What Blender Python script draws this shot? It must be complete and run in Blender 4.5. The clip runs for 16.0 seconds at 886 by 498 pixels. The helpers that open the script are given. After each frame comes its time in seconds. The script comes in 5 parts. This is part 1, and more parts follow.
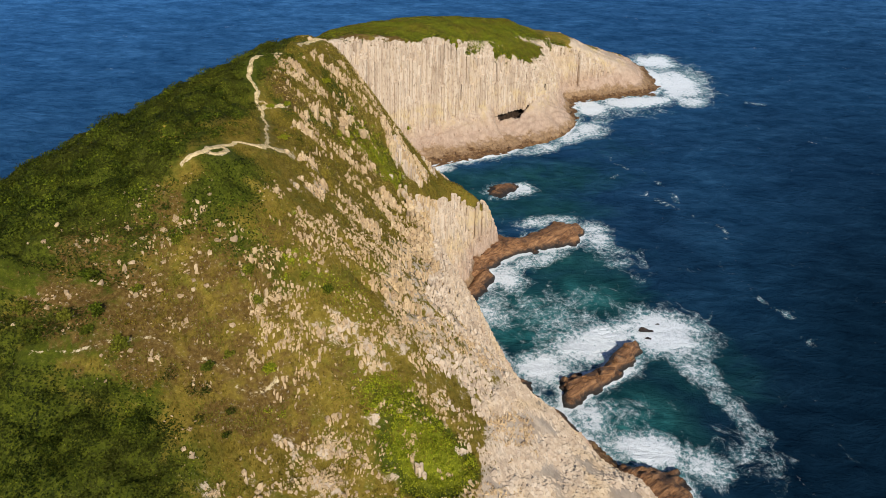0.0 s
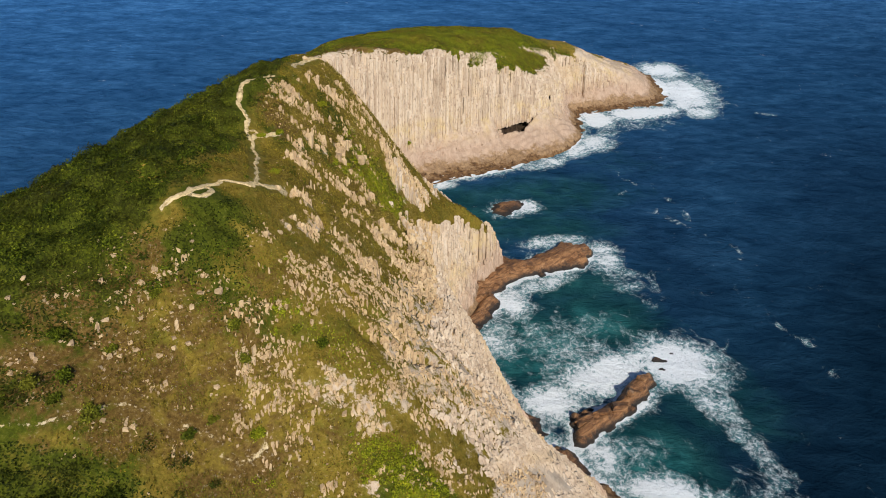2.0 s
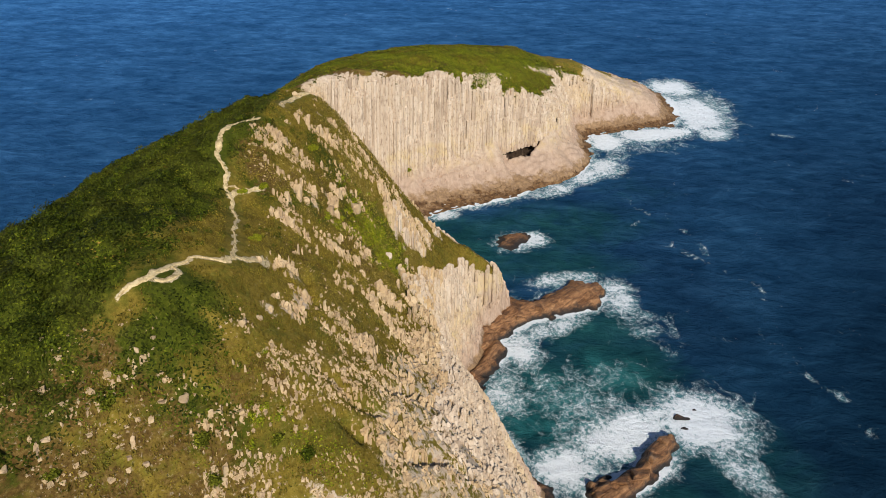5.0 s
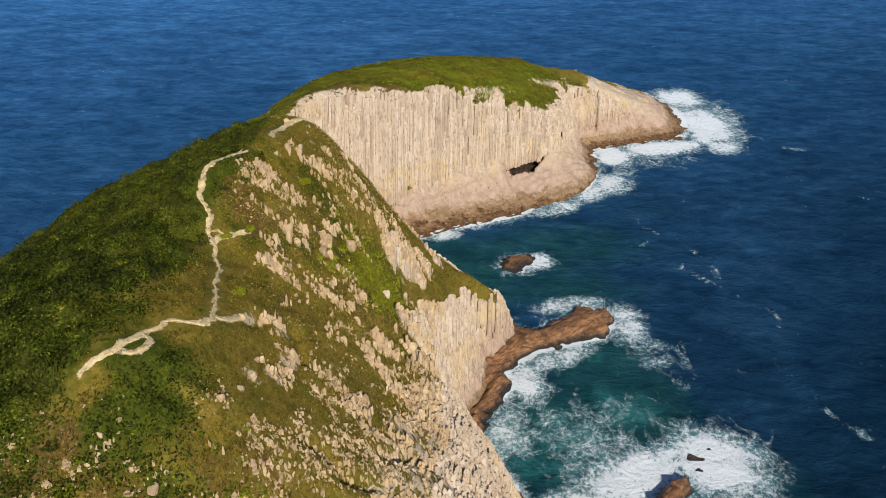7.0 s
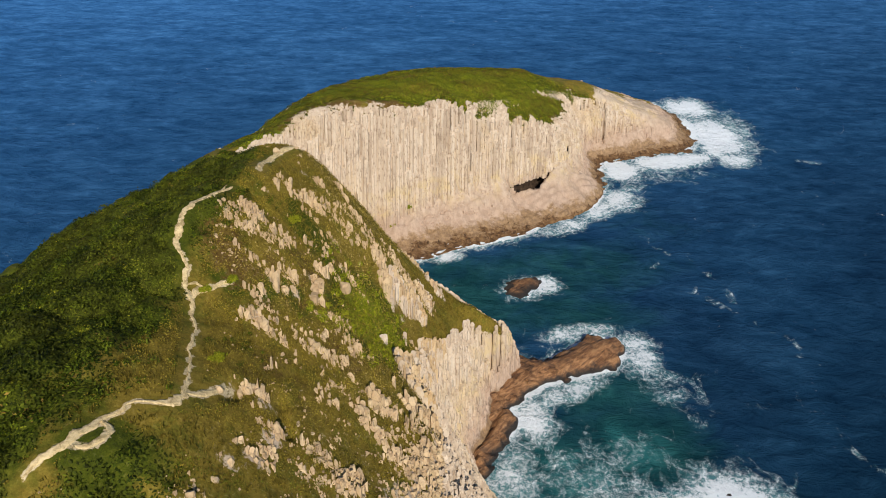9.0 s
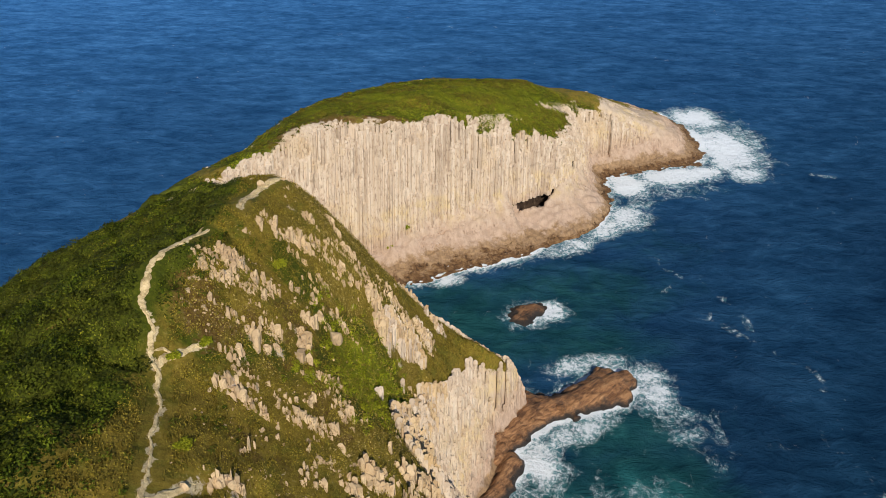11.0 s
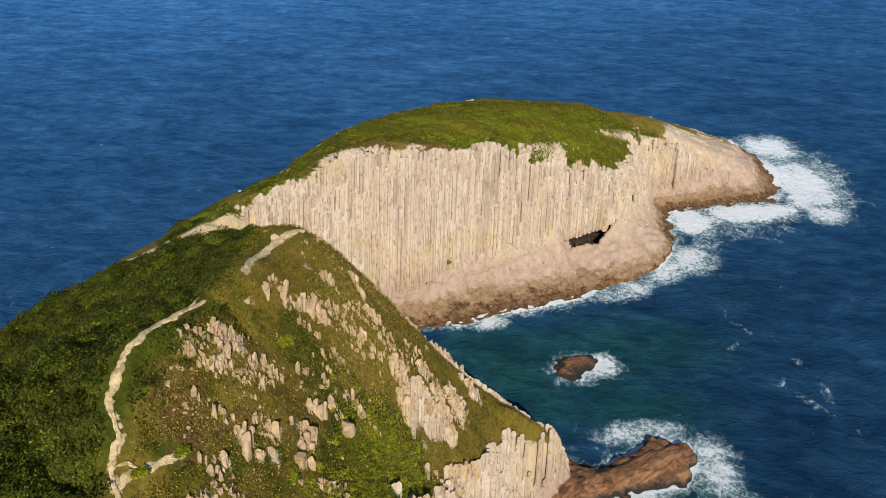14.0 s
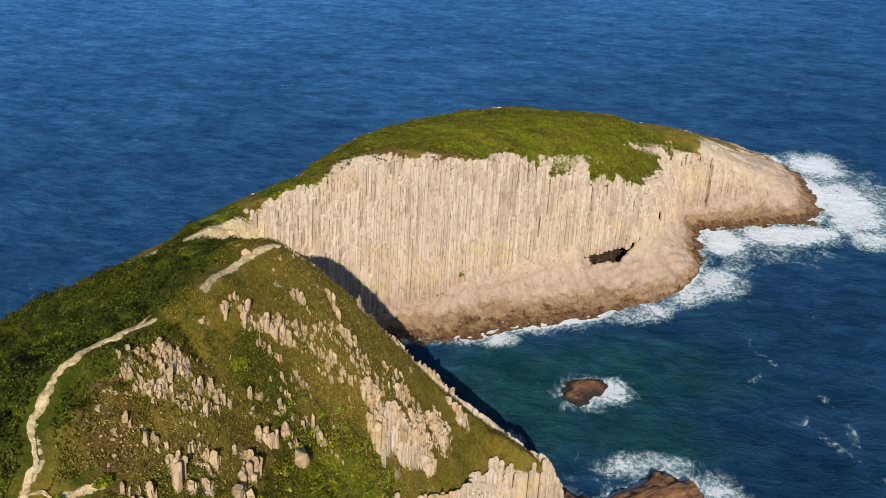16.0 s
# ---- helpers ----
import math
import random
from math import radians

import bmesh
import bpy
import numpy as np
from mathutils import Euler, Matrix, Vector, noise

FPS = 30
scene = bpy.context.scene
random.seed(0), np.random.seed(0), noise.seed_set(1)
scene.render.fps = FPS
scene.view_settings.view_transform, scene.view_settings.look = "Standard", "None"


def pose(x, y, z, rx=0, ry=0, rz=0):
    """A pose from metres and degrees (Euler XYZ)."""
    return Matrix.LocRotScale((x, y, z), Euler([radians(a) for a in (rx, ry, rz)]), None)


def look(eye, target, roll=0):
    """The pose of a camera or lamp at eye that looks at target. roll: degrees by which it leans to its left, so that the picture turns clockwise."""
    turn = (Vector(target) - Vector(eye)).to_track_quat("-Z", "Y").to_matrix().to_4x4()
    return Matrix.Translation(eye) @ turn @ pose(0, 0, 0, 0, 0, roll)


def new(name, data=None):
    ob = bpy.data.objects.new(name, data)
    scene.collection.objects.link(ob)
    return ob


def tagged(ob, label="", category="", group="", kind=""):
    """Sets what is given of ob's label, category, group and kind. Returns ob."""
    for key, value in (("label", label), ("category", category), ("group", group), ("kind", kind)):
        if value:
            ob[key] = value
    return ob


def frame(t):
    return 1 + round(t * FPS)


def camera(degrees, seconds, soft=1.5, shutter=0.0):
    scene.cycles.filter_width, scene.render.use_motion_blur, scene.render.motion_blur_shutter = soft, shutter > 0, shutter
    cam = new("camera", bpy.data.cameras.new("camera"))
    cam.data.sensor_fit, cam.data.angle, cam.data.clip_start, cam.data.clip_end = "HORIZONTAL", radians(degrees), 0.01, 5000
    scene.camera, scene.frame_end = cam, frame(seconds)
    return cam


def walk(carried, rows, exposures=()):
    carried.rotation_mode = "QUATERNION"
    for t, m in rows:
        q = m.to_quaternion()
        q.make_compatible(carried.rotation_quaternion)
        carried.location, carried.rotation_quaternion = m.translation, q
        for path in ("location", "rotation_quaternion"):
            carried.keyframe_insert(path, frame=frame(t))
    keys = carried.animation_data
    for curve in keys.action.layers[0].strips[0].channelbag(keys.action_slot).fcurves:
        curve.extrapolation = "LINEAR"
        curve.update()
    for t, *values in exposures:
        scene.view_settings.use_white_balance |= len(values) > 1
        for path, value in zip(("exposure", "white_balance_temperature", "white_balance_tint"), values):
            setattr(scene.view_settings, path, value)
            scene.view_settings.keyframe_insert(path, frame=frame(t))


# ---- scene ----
cam = camera(65.5, 16.0, soft=0.9)
PATH = [
    (0, (2.421, 0.538, 100.194), (2.356, 2.176, 99.05), 0.6),
    (0.5, (2.193, 2.623, 100.274), (2.128, 4.263, 99.13), 0.6),
    (1, (1.992, 4.83, 100.371), (1.926, 6.47, 99.227), 0.5),
    (1.5, (1.797, 7.095, 100.472), (1.73, 8.735, 99.328), 0.4),
    (2, (1.619, 9.386, 100.56), (1.551, 11.026, 99.418), 0.3),
    (2.5, (1.453, 11.734, 100.679), (1.385, 13.375, 99.538), 0.3),
    (3, (1.282, 14.1, 100.813), (1.213, 15.742, 99.673), 0.3),
    (3.5, (1.062, 16.47, 100.935), (0.993, 18.113, 99.797), 0.3),
    (4, (0.773, 18.85, 101.021), (0.706, 20.494, 99.884), 0.3),
    (4.5, (0.478, 21.29, 101.057), (0.411, 22.934, 99.921), 0.3),
    (5, (0.316, 23.575, 101.112), (0.249, 25.22, 99.977), 0.3),
    (7.5, (-0.073, 34.632, 102.234), (-0.146, 36.276, 101.098), 0.1),
    (8, (-0.171, 36.972, 102.289), (-0.245, 38.616, 101.153), -0.0),
    (8.5, (-0.307, 39.449, 102.297), (-0.382, 41.093, 101.161), -0.1),
    (9, (-0.458, 42.014, 102.258), (-0.534, 43.658, 101.123), -0.1),
    (9.5, (-0.629, 44.695, 102.184), (-0.704, 46.339, 101.048), -0.1),
    (12, (-1.712, 57.706, 101.344), (-1.78, 59.352, 100.211), -0.1),
    (12.5, (-1.811, 60.311, 101.248), (-1.877, 61.957, 100.114), 0.0),
    (13, (-1.791, 62.899, 101.163), (-1.857, 64.546, 100.03), -0.0),
    (13.5, (-1.52, 65.397, 101.093), (-1.652, 67.043, 99.964), -0.3),
    (14, (-0.768, 67.74, 101.068), (-0.984, 69.377, 99.941), -0.4),
    (14.5, (0.524, 69.741, 101.072), (0.275, 71.374, 99.944), -0.5),
    (15, (2.247, 71.362, 101.059), (1.966, 72.99, 99.931), -0.6),
    (15.5, (4.358, 72.669, 101.067), (4.041, 74.291, 99.94), -0.7),
    (16, (6.668, 73.789, 101.058), (6.311, 75.402, 99.931), -0.7),
]
walk(cam, [(t, look(eye, target, roll)) for t, eye, target, roll in PATH])

# ---------------------------------------------------------------- daylight
SUN_FROM = Vector((0.234, -0.77, 0.605)).normalized()
sky_world = bpy.data.worlds.new("sky")
scene.world = sky_world
sky_world.use_nodes = True
sky = sky_world.node_tree.nodes.new("ShaderNodeTexSky")
sky.sky_type, sky.sun_disc = "NISHITA", False
sky.sun_elevation, sky.sun_rotation = math.asin(SUN_FROM.z), math.atan2(SUN_FROM.x, SUN_FROM.y)
sky.altitude = 1500
sky.air_density, sky.dust_density, sky.ozone_density = 1.0, 0.0, 4.0
backing = sky_world.node_tree.nodes["Background"]
backing.inputs["Strength"].default_value = 0.10
sky_world.node_tree.links.new(sky.outputs["Color"], backing.inputs["Color"])
sun = new("sun", bpy.data.lights.new("sun", "SUN"))
sun.data.energy, sun.data.angle, sun.data.color = 4.9, radians(0.5), (1.0, 0.94, 0.84)
sun.matrix_world = look((0, 0, 300), Vector((0, 0, 300)) - SUN_FROM)
scene.view_settings.exposure = 0.0
# ---------------------------------------------------------------- the lie of the land
# The waterline all round the headland, from the south-east corner anticlockwise.
# Each corner carries the width and height of the wave-cut apron at its foot and the steepness of the face above it.
COAST_EAST = [
    (60, -60, 6, 2, 1.3), (50, 20, 5, 2, 1.4), (47, 62, 4, 2, 1.6), (40.5, 74, 9, 3.5, 1.5), (39, 78, 9, 3.5, 1.5),
    (31, 79.5, 5, 2.5, 1.5), (26.8, 84.5, 2, 2, 1.45), (20.5, 88.4, 1.5, 1.5, 1.5), (16.2, 95, 1.5, 1.5, 1.75),
    (12.6, 103.3, 1.5, 1.5, 2.45), (6.2, 112.4, 1, 1.5, 2.65), (2.2, 118.8, 0.8, 2, 2.7), (2.8, 123.5, 1.5, 2.5, 2.65),
    (6.2, 129.5, 3, 3, 2.65)]
COAST_POINT = [
    (7, 135, 3, 3, 2.6), (11.5, 140, 3.5, 3, 2.6), (13, 145.5, 2.5, 3, 2.65), (11, 150, 1, 2, 2.7), (5, 153, 1, 1.5, 2.7),
    (-4, 156.6, 1.5, 1, 2.2), (-13, 160.8, 1.5, 1, 2.0), (-22.5, 166.2, 1.5, 1, 2.0), (-34, 168.5, 1.5, 1, 2.2), (-45, 169, 1.5, 1, 2.4),
    (-47, 173, 1.5, 1, 2.5), (-37, 178.5, 3, 1.5, 2.6), (-27, 180.8, 8, 2, 2.65)]
COAST_CLIFF = [
    (-17, 183.2, 11, 2.5, 2.65), (-11, 185.5, 12, 4, 2.65), (-4.4, 190.3, 12, 4.5, 2.65), (2.8, 192.3, 12.5, 5, 2.65),
    (8.8, 195.5, 13.5, 5.5, 2.65), (14.5, 198, 15, 5.5, 2.65), (20, 202.2, 16, 6.5, 2.6), (28, 207.5, 14, 8, 2.2),
    (34, 212.5, 13, 9, 1.8), (38, 218.5, 11, 8.5, 1.5), (40.8, 227, 8, 5, 1.5), (40.5, 236, 4, 2, 2.5),
    (41, 240.5, 6, 2.5, 2.65), (50, 243, 9, 3, 2.4), (62, 247, 9, 3, 1.4), (71, 248.2, 8, 4, 0.8)]
COAST_BACK = [
    (76, 256.5, 7, 3.5, 0.6), (76.7, 268, 6, 3, 0.6), (75, 281, 6, 3, 0.7), (67, 289.5, 6, 3, 0.8), (50, 296, 4, 2, 1.0),
    (20, 296, 4, 2, 1.1), (-15, 284, 4, 2, 1.1), (-42, 262, 4, 2, 1.1), (-62, 236, 4, 2, 1.1), (-78, 208, 4, 2, 1.1),
    (-92, 180, 4, 2, 1.0), (-104, 145, 4, 2, 1.0), (-110, 100, 4, 2, 1.0), (-112, 40, 4, 2, 1.0), (-105, -60, 4, 2, 1.0)]

# Heights (x, y, z) along the crest with its footpath, the flanks and the far cap.
CREST = [
    (-30, 20, 38), (-26.7, 47.4, 43.7), (-24, 58.4, 48.6), (-30.6, 57.7, 50.4), (-37, 55, 53.6), (-44, 62, 58), (-34, 60, 54),
    (-24.4, 62, 52.8), (-23.4, 66.9, 56), (-27.5, 74, 61.6), (-24.2, 80.4, 59.4), (-27.9, 78.4, 60.4), (-33, 80, 63.5),
    (-29.4, 98, 57.8), (-32.5, 102.6, 60.9), (-31.9, 109.5, 61.4), (-28.3, 121.3, 59.2), (-26.5, 136, 55), (-39, 143, 50)]
EAST_FLANK = [
    (-17.8, 82.4, 52.2), (-18.6, 88, 52.4), (-12.4, 88.5, 45.2), (-8.2, 90, 40.4), (-14.8, 62, 47), (-10.6, 59.7, 43),
    (-5.4, 72, 41.8), (-0.7, 66, 36.7), (6, 63.5, 30), (-5.8, 55, 37.3), (-14.9, 52, 36), (-24.5, 98.5, 54.6),
    (-25.4, 113, 56.2), (-17.4, 116, 45.2), (-16, 112, 44.6), (-18.8, 123.3, 46.5), (-12, 128.5, 37), (-7.5, 115, 33),
    (-7.3, 135, 25.5), (-5.4, 140, 23), (1, 148.5, 17.4), (2.5, 142.4, 18), (8, 146, 14), (-23, 142, 47.5), (-15.3, 138.5, 38.5),
    (-10, 125.2, 31.2), (-8.2, 124.7, 27.3), (-7, 129, 25.8), (-9.6, 119.5, 30)]
SOUTH_EAST = [(0, 30, 31), (20, 55, 23), (22, 70, 18), (0, 0, 30), (-40, -30, 40), (30, -30, 24), (4, 95, 30), (14, 80, 24), (0, 125, 28)]
WEST_FLANK = [
    (-53, 124, 48), (-66, 136, 40.8), (-54, 148, 41.5), (-60, 62, 53.5), (-62, 95, 50), (-85, 100, 33), (-80, 40, 41), (-86, 145, 24.5),
    (-60, 20, 42), (-30, 160, 36), (-60, 168, 31.8), (-70, 172, 26.4), (-40, 118, 55.5), (-48, 100, 56)]
FAR_CAP = [
    (-45, 186, 33), (-41.6, 192, 34.5), (-25, 201, 34.6), (-11.8, 207.5, 30), (-6, 211, 32), (3.7, 214, 25), (10, 226, 27.5),
    (24, 240.7, 20.3), (37, 262, 18.4), (49.4, 273.3, 9.5), (42, 252, 14.5), (59, 262, 8.5), (70, 265, 5), (-15, 221, 33.5),
    (-40, 211, 33.8), (-60, 205, 24), (-5, 236, 31.0), (15, 250, 26.8), (-30, 238, 28.5), (10, 275, 13), (-10, 190, 28), (20, 215, 18),
    (45, 235, 10), (-51, 186, 32.2), (-55, 179, 31.4)]

COAST = np.array(COAST_EAST + COAST_POINT + COAST_CLIFF + COAST_BACK, float)
KNOTS = np.array(CREST + EAST_FLANK + SOUTH_EAST + WEST_FLANK + FAR_CAP, float)


def cover_weights():
    """Weights of a smooth sheet (linear kernel) through the heights."""
    p = KNOTS[:, :2]
    r = np.linalg.norm(p[:, None] - p[None], axis=2)
    n = len(p)
    a = np.zeros((n + 3, n + 3))
    a[:n, :n] = np.sqrt(r * r + 9.0) + np.eye(n) * -0.4
    a[:n, n], a[:n, n + 1:] = 1, p / 100
    a[n:, :n] = a[:n, n:].T
    return np.linalg.solve(a, np.concatenate([KNOTS[:, 2], [0, 0, 0]]))


WEIGHTS = cover_weights()


def cover(x, y):
    """The height of the grassy cover sheet, before the sea cuts it."""
    out = np.empty(len(x))
    for i in range(0, len(x), 20000):
        px, py = x[i:i + 20000], y[i:i + 20000]
        r = np.sqrt((px[:, None] - KNOTS[:, 0]) ** 2 + (py[:, None] - KNOTS[:, 1]) ** 2 + 9.0)
        out[i:i + 20000] = r @ WEIGHTS[:-3] + WEIGHTS[-3] + px / 100 * WEIGHTS[-2] + py / 100 * WEIGHTS[-1]
    return out


def ring_distance(x, y, ring):
    """Signed distance to a closed ring (inside: plus)."""
    best, inside = np.full(len(x), 1e9), np.zeros(len(x), bool)
    for (ax, ay), (bx, by) in zip(ring, np.roll(ring, -1, axis=0)):
        ex, ey = bx - ax, by - ay
        s = np.clip(((x - ax) * ex + (y - ay) * ey) / (ex * ex + ey * ey), 0, 1)
        best = np.minimum(best, np.hypot(x - ax - s * ex, y - ay - s * ey))
        if ey:
            inside ^= ((ay > y) != (by > y)) & (x < ex * (y - ay) / ey + ax)
    return np.where(inside, best, -best)


def ripple(x, y, scale, seed=0.0):
    """A cheap smooth noise from crossing waves, about -1 to 1."""
    u, v = x / scale + seed, y / scale - seed * 0.7
    return (np.sin(1.7 * u + 2.1 * np.sin(0.9 * v + seed)) + np.sin(2.3 * v + 1.7 * np.sin(1.3 * u - seed))
            + np.sin(1.1 * u - 1.9 * v + np.sin(0.7 * u + 1.1 * v))) / 3


def blend_coast(x, y):
    """Apron width, apron height and steepness, blended from the corners of the waterline."""
    out = np.empty((len(x), 3))
    for i in range(0, len(x), 20000):
        d2 = (x[i:i + 20000, None] - COAST[:, 0]) ** 2 + (y[i:i + 20000, None] - COAST[:, 1]) ** 2
        w = 1 / (d2 + 4.0) ** 2
        out[i:i + 20000] = (w @ COAST[:, 2:]) / w.sum(axis=1)[:, None]
    return out


# The sea cave slants up across the cliff; the gully is a slot in the seaward end.
CAVE = ((14.0, 212.6, 4.8), (28.5, 228.6, 12.1))
GULLY = ((42.2, 244.5), (42.4, 256))


def cave_lip(along):
    """How far inland the lip of the cave's mouth lies."""
    return np.interp(along, (0, 0.2, 0.45, 0.85, 1), (-0.2, -2.6, -1.9, -1.3, -0.3))


def cave_place(x, y):
    """How far along the cave's mouth, how far inland of it, and the floor there."""
    (ax, ay, az), (bx, by, bz) = CAVE
    ex, ey = bx - ax, by - ay
    long = math.hypot(ex, ey)
    along = ((x - ax) * ex + (y - ay) * ey) / long ** 2
    inward = ((y - ay) * ex - (x - ax) * ey) / long
    return along, inward, az + (bz - az) * along


def land(x, y, rough=True, back=0.0):
    """Height of the ground, the inland distance from the waterline, and how deep the cliff is cut.
    back: how far the bedrock lies behind the outer skin of columns."""
    x, y = np.asarray(x, float), np.asarray(y, float)
    d = ring_distance(x, y, COAST[:, :2])
    dd = d + (0.5 * ripple(x, y, 3.1) + 0.3 * ripple(x, y, 1.2, 4.0) + 0.4 * ripple(x, y, 1.8, 9.0) * (y > 170) if rough else 0)
    top = cover(x, y)
    width, height, steep = blend_coast(x, y).T
    flare = 0.75 * height * (height < 6)
    width = width + flare / steep
    apron = np.clip(dd / width, -9, 1)
    face = (height + flare) * np.maximum(apron, 0) ** (2.2 - 1.4 * np.clip((height - 5) / 2, 0, 1)) + steep * np.maximum(dd - width - back * (steep > 1.7), 0) + np.minimum(dd, 0) * 0.7
    k = 0.7
    low = np.minimum(top, face)
    z = low - np.log(np.exp(-k * (top - low)) + np.exp(-k * (face - low))) / k
    z = np.maximum(z, -6.0)
    along, inward, floor = cave_place(x, y)
    z = z + 2.0 * np.exp(-((inward + 2.2) / 2.0) ** 2) * np.clip(2.5 * along - 0.6, 0, 1) * np.clip(4 * (1 - along), 0, 1)
    if back:
        z = np.where((along > -0.02) & (along < 1) & (inward > cave_lip(along)) & (inward < cave_lip(along) + 5 - 2 * along), np.minimum(z, floor - 4.0), z)
        z = np.where((np.abs(x - GULLY[0][0]) < 0.7) & (y > GULLY[0][1]) & (y < GULLY[1][1]), np.minimum(z, 3.2), z)
    return z, d, top - face

# ---------------------------------------------------------------- materials
class Graph:
    """A small help for node materials."""

    def __init__(self, name):
        self.mat = bpy.data.materials.new(name)
        self.mat.use_nodes = True
        self.tree = self.mat.node_tree
        self.shader = self.tree.nodes["Principled BSDF"]
        self.place = self.tree.nodes.new("ShaderNodeNewGeometry")

    def put(self, socket, value):
        if isinstance(value, bpy.types.NodeSocket):
            self.tree.links.new(value, socket)
        else:
            socket.default_value = value

    def mapped(self, scale=(1, 1, 1), turn=(0, 0, 0)):
        n = self.tree.nodes.new("ShaderNodeMapping")
        self.put(n.inputs["Vector"], self.place.outputs["Position"])
        n.inputs["Scale"].default_value, n.inputs["Rotation"].default_value = scale, turn
        return n.outputs["Vector"]

    def noise(self, scale, detail=4.0, rough=0.6, warp=0.0, vector=None):
        n = self.tree.nodes.new("ShaderNodeTexNoise")
        self.put(n.inputs["Vector"], vector or self.place.outputs["Position"])
        n.inputs["Scale"].default_value, n.inputs["Detail"].default_value = scale, detail
        n.inputs["Roughness"].default_value, n.inputs["Distortion"].default_value = rough, warp
        return n.outputs["Fac"]

    def cells(self, scale, feature="F1", vector=None, rand=1.0):
        n = self.tree.nodes.new("ShaderNodeTexVoronoi")
        n.feature = feature
        self.put(n.inputs["Vector"], vector or self.place.outputs["Position"])
        n.inputs["Scale"].default_value, n.inputs["Randomness"].default_value = scale, rand
        return n.outputs["Distance"]

    def warped(self, scale, metres, detail=4.0):
        """Positions pushed about by noise."""
        n = self.tree.nodes.new("ShaderNodeTexNoise")
        self.put(n.inputs["Vector"], self.place.outputs["Position"])
        n.inputs["Scale"].default_value, n.inputs["Detail"].default_value = scale, detail
        a = self.tree.nodes.new("ShaderNodeVectorMath")
        a.operation = "MULTIPLY_ADD"
        self.put(a.inputs[0], n.outputs["Color"]), self.put(a.inputs[2], self.place.outputs["Position"])
        a.inputs[1].default_value = (metres, metres, 0)
        return a.outputs[0]

    def attr(self, name):
        n = self.tree.nodes.new("ShaderNodeAttribute")
        n.attribute_name = name
        return n.outputs["Fac"]

    def height(self):
        n = self.tree.nodes.new("ShaderNodeSeparateXYZ")
        self.put(n.inputs[0], self.place.outputs["Position"])
        return n.outputs["Z"]

    def normal_up(self):
        n = self.tree.nodes.new("ShaderNodeSeparateXYZ")
        self.put(n.inputs[0], self.place.outputs["True Normal"])
        return n.outputs["Z"]

    def along(self, turn, stretch):
        """Positions turned about the upright axis, then drawn out along the turned axes."""
        n = self.tree.nodes.new("ShaderNodeMapping")
        n.vector_type = "TEXTURE"
        self.put(n.inputs["Vector"], self.place.outputs["Position"])
        n.inputs["Rotation"].default_value, n.inputs["Scale"].default_value = turn, stretch
        return n.outputs["Vector"]

    def island(self):
        return self.place.outputs["Random Per Island"]

    def each(self):
        return self.tree.nodes.new("ShaderNodeObjectInfo").outputs["Random"]

    def math(self, op, a, b=0.0, c=0.0):
        n = self.tree.nodes.new("ShaderNodeMath")
        n.operation = op
        self.put(n.inputs[0], a), self.put(n.inputs[1], b), self.put(n.inputs[2], c)
        return n.outputs[0]

    def span(self, value, low, high, to_low=0.0, to_high=1.0):
        n = self.tree.nodes.new("ShaderNodeMapRange")
        n.interpolation_type = "SMOOTHSTEP"
        for k, v in zip(("Value", "From Min", "From Max", "To Min", "To Max"), (value, low, high, to_low, to_high)):
            self.put(n.inputs[k], v)
        return n.outputs[0]

    def mix(self, fac, a, b, how="MIX"):
        n = self.tree.nodes.new("ShaderNodeMixRGB")
        n.blend_type = how
        for k, v in zip(("Fac", "Color1", "Color2"), (fac, a, b)):
            self.put(n.inputs[k], (*v, 1) if isinstance(v, tuple) else v)
        return n.outputs[0]

    def ramp(self, fac, *stops):
        n = self.tree.nodes.new("ShaderNodeValToRGB")
        self.put(n.inputs[0], fac)
        while len(n.color_ramp.elements) < len(stops):
            n.color_ramp.elements.new(0.5)
        for e, (at, colour) in zip(n.color_ramp.elements, stops):
            e.position, e.color = at, (*colour, 1)
        return n.outputs[0]

    def bump(self, value, metres, strength=1.0, before=None):
        n = self.tree.nodes.new("ShaderNodeBump")
        n.inputs["Strength"].default_value, n.inputs["Distance"].default_value = strength, metres
        self.put(n.inputs["Height"], value)
        if before:
            self.put(n.inputs["Normal"], before)
        return n.outputs[0]

    def finish(self, colour, rough=0.9, normal=None, specular=0.3):
        self.put(self.shader.inputs["Base Color"], (*colour, 1) if isinstance(colour, tuple) else colour)
        self.put(self.shader.inputs["Roughness"], rough)
        self.shader.inputs["Specular IOR Level"].default_value = specular
        if normal:
            self.put(self.shader.inputs["Normal"], normal)
        return self.mat


